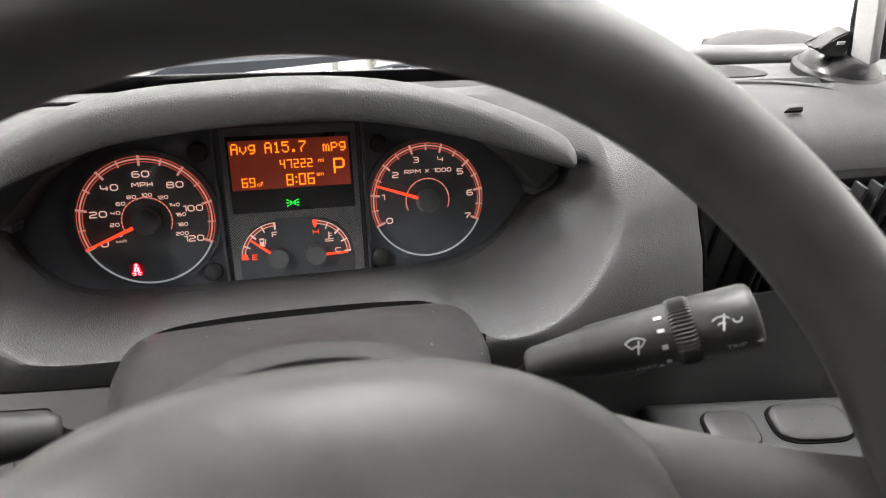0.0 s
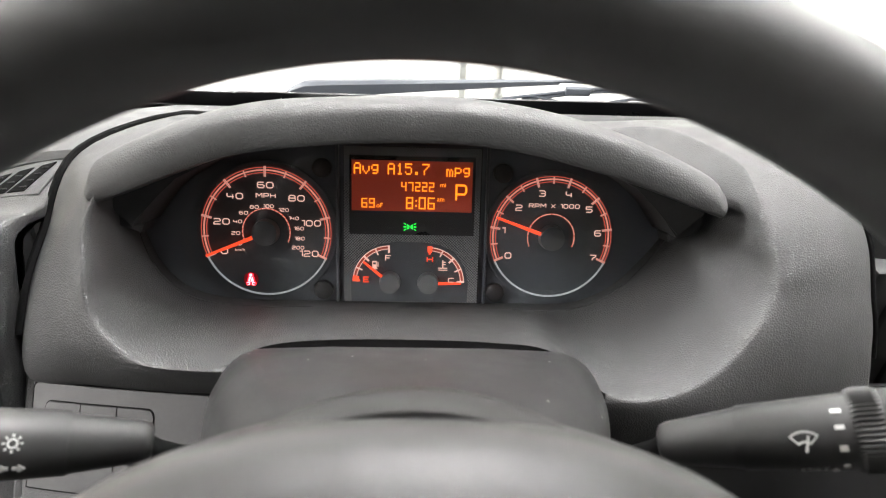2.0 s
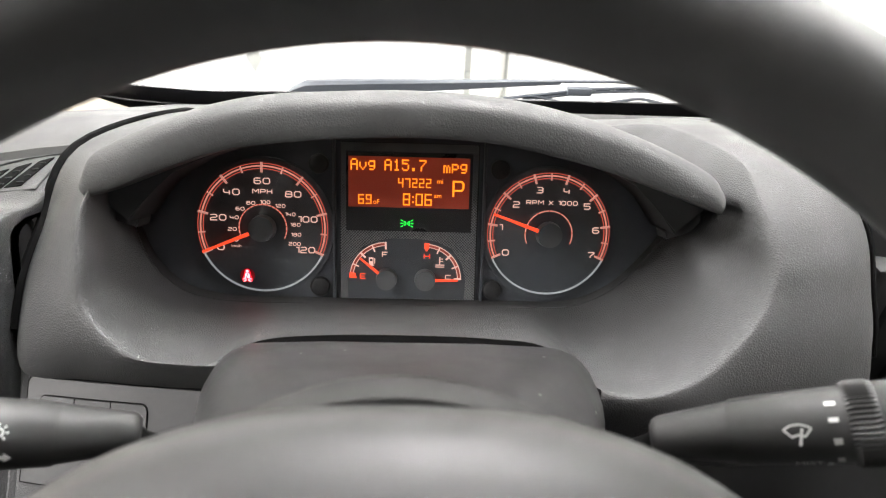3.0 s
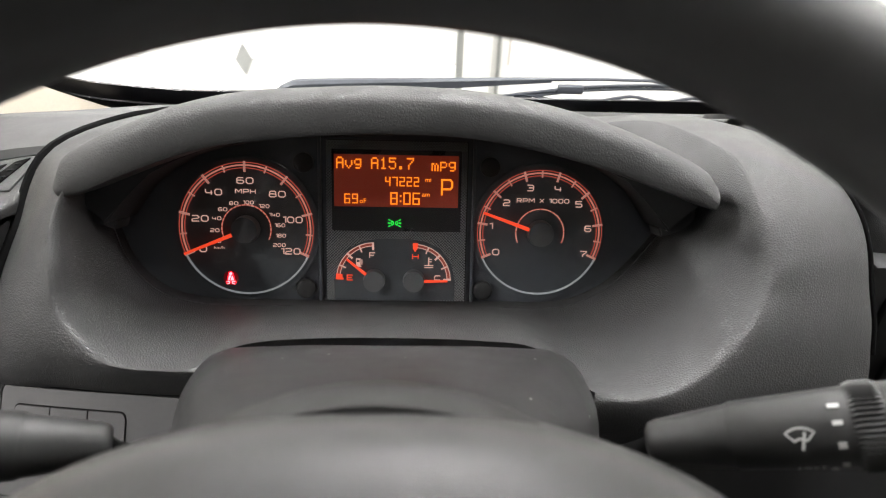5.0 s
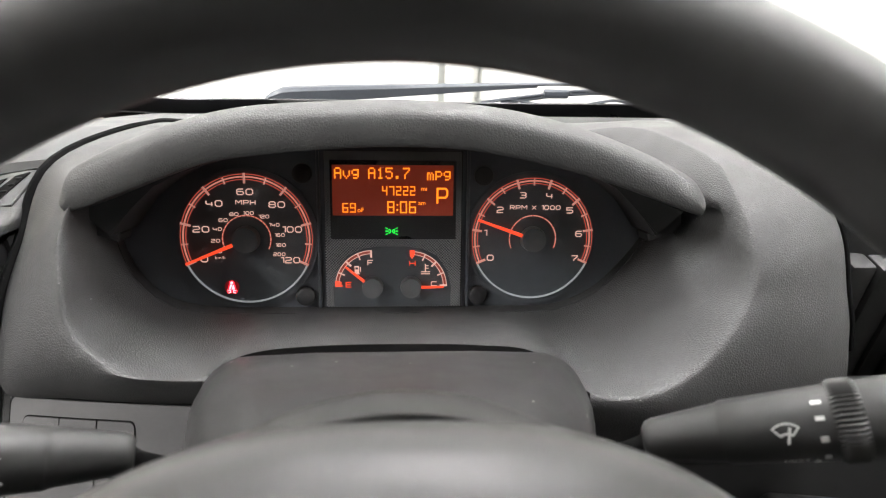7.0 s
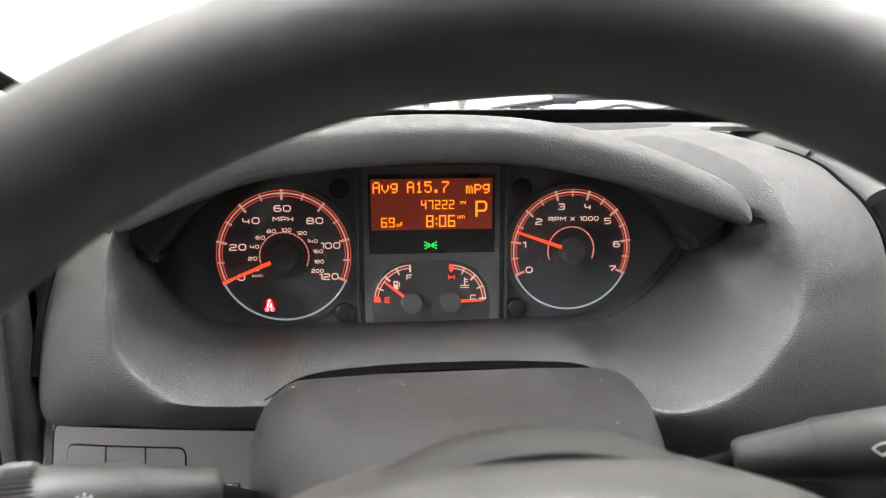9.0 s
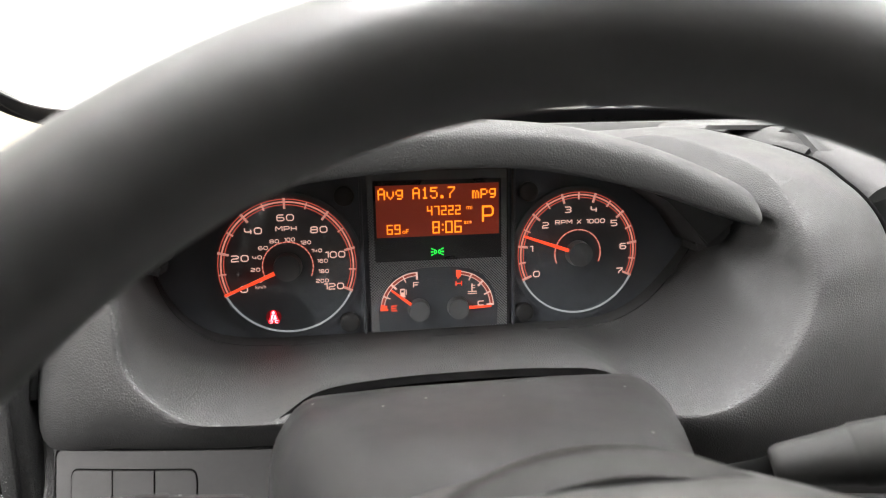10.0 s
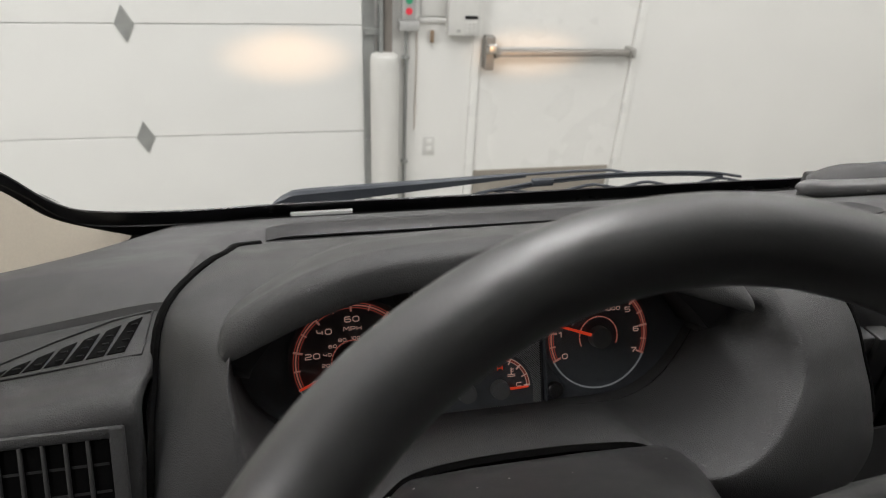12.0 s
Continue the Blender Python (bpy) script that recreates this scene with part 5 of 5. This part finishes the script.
for k in range(161):
    ang = math.tau * k / 160
    row = []
    for j in range(28):
        b = math.tau * j / 28
        row.append(((RIM + TUBE * math.cos(b)) * math.cos(ang), (RIM + TUBE * math.cos(b)) * math.sin(ang), TUBE * 1.05 * math.sin(b)))
    rows.append(row)
part("rim", loft(rows, True), M_RIM, wheel, "worn black leather rim", WHEEL)


def pad_edge(ang):
    """The outline of the airbag pad."""
    c, s = math.cos(ang), math.sin(ang)
    rx, ry = 0.114, (0.080 if s > 0 else 0.105)
    n = 2.3
    return 1 / ((abs(c) / rx) ** n + (abs(s) / ry) ** n) ** (1 / n)


rows = []
for f, h in ((1.0, -0.060), (1.0, -0.040), (0.998, -0.028), (0.99, -0.022), (0.965, -0.0165), (0.92, -0.012), (0.83, -0.007), (0.7, -0.003), (0.5, 0.000), (0.25, 0.002), (0.02, 0.003)):
    rows.append([(f * pad_edge(math.tau * k / 96) * math.cos(math.tau * k / 96), f * pad_edge(math.tau * k / 96) * math.sin(math.tau * k / 96), h) for k in range(96)])
part("airbag_pad", loft(rows, True), M_PAD, wheel, "scuffed grey airbag pad", WHEEL)
for side in (-1, 1):
    rows = []
    for x, y0, y1, z0, z1 in ((0.085, -0.05, 0.056, -0.05, -0.017), (0.105, -0.045, 0.048, -0.045, -0.0155), (0.13, -0.036, 0.040, -0.035, -0.0125), (0.155, -0.030, 0.033, -0.022, -0.007), (0.172, -0.027, 0.030, -0.012, 0.0)):
        zm = (z0 + z1) / 2
        rows.append([(side * x, y0, zm), (side * x, y0 + 0.006, z1 - 0.004), (side * x, y0 + 0.016, z1), (side * x, (y0 + y1) / 2, z1 + 0.001), (side * x, y1 - 0.016, z1), (side * x, y1 - 0.006, z1 - 0.004), (side * x, y1, zm), (side * x, y1 - 0.01, z0), (side * x, (y0 + y1) / 2, z0), (side * x, y0 + 0.01, z0)])
    part("spoke", loft(rows, True), M_PAD, wheel, "", WHEEL)
lower = tube([(0.0, -0.08, -0.03), (0.0, -0.12, -0.022), (0.0, -0.175, -0.002)], [0.03, 0.026, 0.02], 20, flat=0.5, up=(0, 0, 1))
part("lower_spoke", lower, M_PAD, wheel, "", WHEEL)
shell = tube([(0, 0.0, -0.10), (0, 0.0, -0.075), (0, 0.0, -0.045), (0, 0.0, -0.034), (0, 0.0, -0.0265)], [0.06, 0.075, 0.0870, 0.0865, 0.0815], 64, up=(0, 1, 0))
part("back_shell", shell, M_SMOOTH, wheel, "", WHEEL)


# ---- air vents left of the pod ----
VENT_PROFILE = ((0.044, 0.031), (0.036, 0.0322), (-0.010, 0.0285), (-0.016, 0.0275), (-0.030, 0.0310), (-0.046, 0.0365), (-0.058, 0.0375), (-0.0640, 0.0350), (-0.0675, 0.029), (-0.0755, 0.011), (-0.120, -0.089), (-0.21, -0.29))


def vent_drop(x):
    return 0.17 * max(0.0, -x - 0.245)


# The panel's edge beside the pod is rolled inwards.
VENT_EDGE = ((-0.236, 0.0), (-0.2338, 0.0005), (-0.2322, 0.0018), (-0.2313, 0.0040), (-0.2310, 0.0080), (-0.2310, 0.0160))
vents = part("side_vent_panel", slab([[(x, y + 0.03 * max(0, -x - 0.25) + 0.8 * d, z - vent_drop(x) - 0.6 * d) for x, d in [(-0.50 + 0.012 * k, 0.0) for k in range(22)] + list(VENT_EDGE)] for y, z in VENT_PROFILE], (0, 0.006, -0.006)), M_DASH, dash, "grained dark side vent panel", VAN)


def vent_skin(x, y, proud=0.0):
    """A point on the sloping skin of the side vent panel."""
    z = 0.0285 + 0.0037 * (y + 0.010) / 0.046
    return Vector((x, y + 0.03 * max(0, -x - 0.25), z - vent_drop(x) + proud))


# Black plates on the skin stand for the shade inside open slots.
for k in range(7):
    x1 = -0.2470 - 0.0134 * k
    y0, y1 = -0.0005, 0.0335 - 0.0047 * k
    quad = [(x1 - 0.0110 - 0.0035, y0), (x1 - 0.0030, y0), (x1 + 0.0030 - 0.0004 * k, y1), (x1 - 0.0085 + 0.0025 - 0.0006 * k, y1 - 0.0035)]
    bm = bmesh.new()
    lo = [bm.verts.new(vent_skin(x, y, -0.001)) for x, y in quad]
    hi = [bm.verts.new(vent_skin(x, y, 0.0006)) for x, y in quad]
    bm.faces.new(hi)
    for i in range(4):
        bm.faces.new((lo[i], lo[(i + 1) % 4], hi[(i + 1) % 4], hi[i]))
    part("defroster_slot_shade", bm, M_GAP_SHADE, vents, "black plate for the shaded slot between slanted slats", VAN, smooth=False)
    for j in range(4):
        y = y0 + 0.004 + 0.0075 * j
        if y < y1 - 0.004:
            a, b = vent_skin(x1 - 0.0080 + 0.0016 * j, y, 0.0010), vent_skin(x1 - 0.0035 + 0.0014 * j, y, 0.0010)
            part("fin", tube([a, b], 0.00055, 6, up=(0, 1, 0)), M_VENT, vents, "", VAN)
bezel = [vent_skin(x, y, 0.0004) for x, y in ((-0.2385, 0.0395), (-0.2385, -0.0055), (-0.29, -0.0050), (-0.352, -0.0035), (-0.357, 0.0), (-0.345, 0.008), (-0.30, 0.0255), (-0.265, 0.0360), (-0.2385, 0.0395))]
part("vent_bezel", tube(bezel, 0.0009, 8, caps=False), M_DASH, vents, "raised rim round the slots", VAN)
GRILLE = VAN @ Matrix.Translation((-0.237, -0.0705, 0.0275)) @ Matrix.Rotation(radians(-24), 4, "X")
# A shallow black box takes the place of the duct's shaded depth.
grille = part("air_vent", box((-0.175, -0.0005, -0.098), (-0.006, 0.004, -0.004)), M_GAP_SHADE, dash, "rectangular air vent, its shaded depth a black box", GRILLE)
for lo, hi in (((-0.175, -0.003, -0.0055), (0.0, 0.002, 0.001)), ((-0.0075, -0.0032, -0.103), (0.0004, 0.002, 0.0008)), ((-0.175, -0.003, -0.104), (0.0, 0.002, -0.097))):
    part("vent_frame", box(lo, hi, 0.0012), M_DASH, grille, "", GRILLE)
for k in range(13):
    x = -0.0192 - 0.0118 * k
    part("vent_slat", box((x - 0.0010, -0.0028, -0.0975), (x + 0.0010, 0.0005, -0.005), 0.0005), M_SWITCH, grille, "upright slat", GRILLE)
for k in range(5):
    for j in range(13):
        x = -0.0080 - 0.0118 * j
        part("vent_louvre", box((x - 0.0094, -0.0011, -0.0215 - 0.0165 * k), (x - 0.0012, -0.0004, -0.0200 - 0.0165 * k)), M_VENT, grille, "", GRILLE)
part("vent_tab", box((-0.0410, -0.012, -0.066), (-0.0345, -0.002, -0.042), 0.002), M_CHROME, grille, "pale thumb tab", GRILLE)
# A black box stands for the shade between the vent panel and the pod.
part("side_gap_shade", box((-0.2335, -0.035, -0.2), (-0.2300, 0.045, 0.010)), M_GAP_SHADE, dash, "", VAN)


# ---- centre of the dash ----
part("centre_fascia", slab([spline([(0.278, y + 0.02, z - 0.004), (0.288, y + 0.004, z), (0.33, y - 0.008, z), (0.5, y - 0.014, z), (0.68, y - 0.006, z), (0.72, y + 0.01, z)], 40) for y, z in ((0.052, 0.0600), (0.046, 0.0660), (0.03, 0.0660), (0.010, 0.0625), (-0.008, 0.0545), (-0.020, 0.040), (-0.026, 0.02), (-0.035, -0.05), (-0.055, -0.15), (-0.07, -0.35))], (0, 0.006, -0.004)), M_DASH_TOP, dash, "grey centre stack", VAN)
part("stack_rim", tube(spline([(0.300, 0.047, 0.0655), (0.345, 0.040, 0.0672), (0.395, 0.035, 0.0672), (0.435, 0.022, 0.0660), (0.462, 0.000, 0.0600), (0.475, -0.018, 0.0480)], 30), [0.0022] * 30, 10, flat=0.6), M_DASH_TOP, dash, "raised oval rim", VAN)
# Black backing for the slats, coloured as the shade inside the vent.
centre_vent = part("air_vent", box((0.354, -0.050, -0.135), (0.49, -0.036, 0.025), 0.003), M_GAP_SHADE, dash, "centre air vent, its shaded depth a black box", VAN)
for k in range(9):
    x = 0.365 + 0.0150 * k
    part("vent_slat", box((x - 0.0016, -0.062, -0.13), (x + 0.0016, -0.046, 0.022), 0.0006), M_SMOOTH, centre_vent, "", VAN)
part("vent_frame", box((0.3525, -0.064, -0.14), (0.358, -0.036, 0.030), 0.002), M_SMOOTH, centre_vent, "", VAN)
for k in range(3):
    part("vent_frame", box((0.337, -0.072 - 0.006 * k, -0.15 - 0.012 * k), (0.47, -0.04, -0.141 - 0.012 * k), 0.003), M_SMOOTH, centre_vent, "", VAN)
for x0, x1, y in ((0.2790, 0.299, -0.044), (0.2995, 0.317, -0.049), (0.3175, 0.337, -0.052), (0.3375, 0.352, -0.054)):
    part("stack_edge", box((x0, y, -0.2), (x1, -0.012, 0.010), 0.003), M_SWITCH, dash, "upright moulded band", VAN)
# One more slot, drawn as a black plate in place of shaded depth.
for x, y, w, h in ((0.384, 0.000, 0.012, 0.0035),):
    bm = prism([(x - w / 2 - 0.006, 0), (x + w / 2 - 0.002, 0), (x - w / 2 + 0.012, h), (x - w / 2, h)], 0, 0.002)
    bmesh.ops.transform(bm, matrix=Matrix.Translation((0, y - 0.010, 0.0635)) @ Matrix.Rotation(radians(-70), 4, "X"), verts=bm.verts)
    part("defroster_slot_shade", bm, M_GAP_SHADE, dash, "black plate for a shaded slanted slot", VAN, smooth=False)

# Switch console below the wiper stalk.
console = thing("centre_console", VAN @ Vector((0.36, -0.15, -0.2)), "dark grey switch console with rounded sockets", "console")
CONSOLE = VAN @ Matrix.Translation((0.246, -0.116, -0.122)) @ Matrix.Rotation(radians(-7), 4, "Z") @ Matrix.Rotation(radians(-88), 4, "X")
part("fascia", box((0.0, 0.0, -0.16), (0.30, 0.03, 0.0), 0.010, segments=4), M_VENT, console, "", CONSOLE)
for x, z, w, h in ((0.040, -0.030, 0.042, 0.034), (0.093, -0.027, 0.066, 0.036)):
    rr = [(x + w / 2 + w / 2 * abs(math.cos(q)) ** 0.6 * (1 if math.cos(q) > 0 else -1), z + h / 2 * abs(math.sin(q)) ** 0.6 * (1 if math.sin(q) > 0 else -1)) for q in [math.tau * k / 48 for k in range(48)]]
    rim = part("socket_rim", prism(rr, -0.0012, 0.004), M_GAP_SHADE, console, "", CONSOLE, smooth=False)
    lid_bm = bmesh.new()
    loft([[(x + w / 2 + (px - x - w / 2) * f, d, z + (pz - z) * f) for px, pz in rr] for f, d in ((0.93, 0.003), (0.93, -0.0024), (0.90, -0.0036), (0.8, -0.0044), (0.5, -0.0050), (0.02, -0.0052))], True, lid_bm)
    part("socket_lid", lid_bm, M_SMOOTH, rim, "", CONSOLE)

# Things on the dash top.
lid = thing("document_clip", VAN @ Vector((0.478, 0.18, 0.02)), "pale grey dash-top document clip with a rolled lip", "document clip")
roll = spline([(0.393, 0.161, 0.0450), (0.415, 0.153, 0.0453), (0.437, 0.1505, 0.0457), (0.459, 0.149, 0.0460), (0.481, 0.149, 0.0460), (0.503, 0.1495, 0.0460), (0.525, 0.151, 0.0457), (0.547, 0.154, 0.0453), (0.569, 0.161, 0.0450)], 50)
part("lip", tube(roll, [0.0095 * min(1.0, math.sqrt(max(0.02, 1 - max(0.0, abs(k - 24.5) / 24.5 - 0.80) ** 2 / 0.04))) for k in range(50)], 20, flat=1.0), surface("pale_grey_plastic", (0.085, 0.085, 0.084), 0.42, vary=0.06), lid, "smooth pale rolled lip", VAN)
rows = []
for k in range(25):
    u = -1 + 2 * k / 24
    hgt = math.sqrt(max(0.0, 1 - u * u))
    rows.append([(0.481 + 0.072 * u, 0.153 + 0.045 * v * (0.1 + 0.9 * hgt), 0.0480 + 0.0155 * hgt * math.sin(math.pi * min(1, 0.15 + 0.85 * v))) for v in (0, 0.1, 0.25, 0.45, 0.7, 0.9, 1.0)])
part("dome", loft(rows), M_DASH, lid, "grained grey domed back", VAN)
part("foot", box((0.425, 0.168, 0.010), (0.535, 0.192, 0.050), 0.004), M_DASH, lid, "", VAN)
mount = thing("phone_mount", VAN @ Vector((0.435, 0.02, 0.075)), "black suction-cup phone mount on the dash top", "phone mount")
MZ = 0.0635
part("suction_cup", tube([(0.477, 0.062, MZ + q) for q in (-0.006, 0.0, 0.002, 0.004, 0.0045, 0.006)], [0.036, 0.0375, 0.0375, 0.0355, 0.033, 0.031], 48, up=(0, 1, 0)), M_RUBBER, mount, "black rubber foot", VAN)
part("cup_dome", tube([(0.477, 0.062, MZ + q) for q in (0.004, 0.008, 0.013, 0.018, 0.021, 0.022)], [0.033, 0.0315, 0.027, 0.020, 0.012, 0.002], 48, up=(0, 1, 0)), M_GLOSS, mount, "glossy grey-black dome", VAN)
lever = prism([(x - 0.009, MZ + z + 0.005) for x, z in ((0.438, 0.0215), (0.448, 0.0235), (0.456, 0.031), (0.465, 0.035), (0.471, 0.034), (0.473, 0.014), (0.456, 0.014), (0.447, 0.019))], 0.046, 0.062)
bmesh.ops.bevel(lever, geom=lever.edges[:], offset=0.0014, segments=2, affect="EDGES")
part("clamp_lever", lever, M_RUBBER, mount, "", VAN)
part("lever_mark", box((0.4490, 0.0452, MZ + 0.0295), (0.4565, 0.0462, MZ + 0.0325), 0.0004), M_PRINT, mount, "", VAN)
part("stem", tube([(0.4775, 0.050, MZ + 0.006), (0.470, 0.049, MZ + 0.025), (0.4595, 0.048, MZ + 0.05), (0.452, 0.046, MZ + 0.075)], [0.0046, 0.0040, 0.0038, 0.005], 16, up=(0, 1, 0)), M_GLOSS, mount, "", VAN)
lean = Matrix.Translation((0.4625, 0.024, MZ + 0.018)) @ Matrix.Rotation(radians(-21), 4, "Y")
part("cradle", box((0.0085, 0.0, 0.0), (0.085, 0.014, 0.15), 0.005, segments=3), M_RUBBER, mount, "", VAN @ lean)
part("cradle_jaw", box((0.0, -0.006, 0.004), (0.010, 0.016, 0.075), 0.0025), M_PRINT, mount, "pale jaw", VAN @ lean)


# Wipers parked at the foot of the windscreen.
def wiper(x0, group):
    arm = thing("wiper", VAN @ Vector((x0 - 0.15, 0.42, -0.07)), "grey-black windscreen wiper parked at the foot of the glass", "wiper", group)
    rows = []
    for x, zt, zb, w in ((-0.170, -0.066, -0.069, 0.004), (-0.158, -0.056, -0.071, 0.010), (-0.142, -0.0485, -0.070, 0.013), (-0.125, -0.0470, -0.068, 0.014), (-0.06, -0.0445, -0.062, 0.013), (0.0, -0.0428, -0.057, 0.012), (0.08, -0.0405, -0.0505, 0.010), (0.137, -0.0385, -0.0460, 0.008), (0.182, -0.0370, -0.0430, 0.007)):
        y, e = 0.418, (zt - zb) * 0.2
        rows.append([(x0 + x, y - w / 2, zb), (x0 + x, y - w / 2, zt - e), (x0 + x, y - w / 4, zt), (x0 + x, y + w / 4, zt), (x0 + x, y + w / 2, zt - e), (x0 + x, y + w / 2, zb)])
    bm = loft(rows, True)
    bm.verts.ensure_lookup_table()
    bm.faces.new(bm.verts[:6])
    bm.faces.new(bm.verts[-6:])
    part("arm", bm, M_WIPER, arm, "bluish grey metal arm", VAN)
    part("hook_rod", tube([(x0 + 0.18, 0.418, -0.0395), (x0 + 0.25, 0.417, -0.0375), (x0 + 0.31, 0.416, -0.0375), (x0 + 0.335, 0.413, -0.041)], [0.0028, 0.0026, 0.0026, 0.002], 10, flat=0.8), M_WIPER, arm, "", VAN)
    part("pivot_cap", tube([(x0 - 0.150, 0.425, -0.085), (x0 - 0.148, 0.422, -0.066), (x0 - 0.147, 0.421, -0.060)], [0.014, 0.013, 0.008], 18, up=(0, 1, 0)), M_WIPER, arm, "", VAN)
    yb = 0.411
    line = spline([(x0 + 0.11, yb, -0.064), (x0 + 0.165, yb, -0.0560), (x0 + 0.225, yb, -0.0480), (x0 + 0.31, yb, -0.0440), (x0 + 0.40, yb, -0.0450), (x0 + 0.475, yb, -0.0490), (x0 + 0.53, yb, -0.058)], 40)
    bridge = part("bridge", tube([p + Vector((0, 0, 0.0022)) for p in line], 0.0022, 8), M_WIPER, arm, "", VAN)
    part("bridge_rail", tube([p - Vector((0, 0, 0.0022)) for p in line[4:36]], 0.0021, 8), M_WIPER, bridge, "", VAN)
    for k in range(4, 36, 2):
        part("tie", box(line[k] - Vector((0.0082, 0.0014, 0.0026)), line[k] + Vector((0.0082, 0.0014, 0.0026))), M_WIPER, bridge, "", VAN, smooth=False)
    part("blade_clip", box((x0 + 0.190, yb - 0.005, -0.0545), (x0 + 0.222, yb + 0.005, -0.0440), 0.002), M_WIPER, bridge, "", VAN)
    for c in (0.145, 0.285, 0.37, 0.495):
        part("claw", tube(spline([(x0 + c - 0.045, yb, -0.0655), (x0 + c - 0.018, yb, -0.0595), (x0 + c, yb, -0.0570), (x0 + c + 0.018, yb, -0.0595), (x0 + c + 0.045, yb, -0.0655)], 14), 0.0027, 8, flat=0.8), M_WIPER, arm, "", VAN)
    part("rubber", tube([(x0 + 0.06, yb - 0.002, -0.0690), (x0 + 0.2, yb - 0.002, -0.0680), (x0 + 0.4, yb - 0.002, -0.0675), (x0 + 0.56, yb - 0.002, -0.0670)], 0.0016, 8, flat=2.0), M_RUBBER, arm, "black rubber blade", VAN)


wiper(0.0, "windscreen wipers")
wiper(0.90, "windscreen wipers")
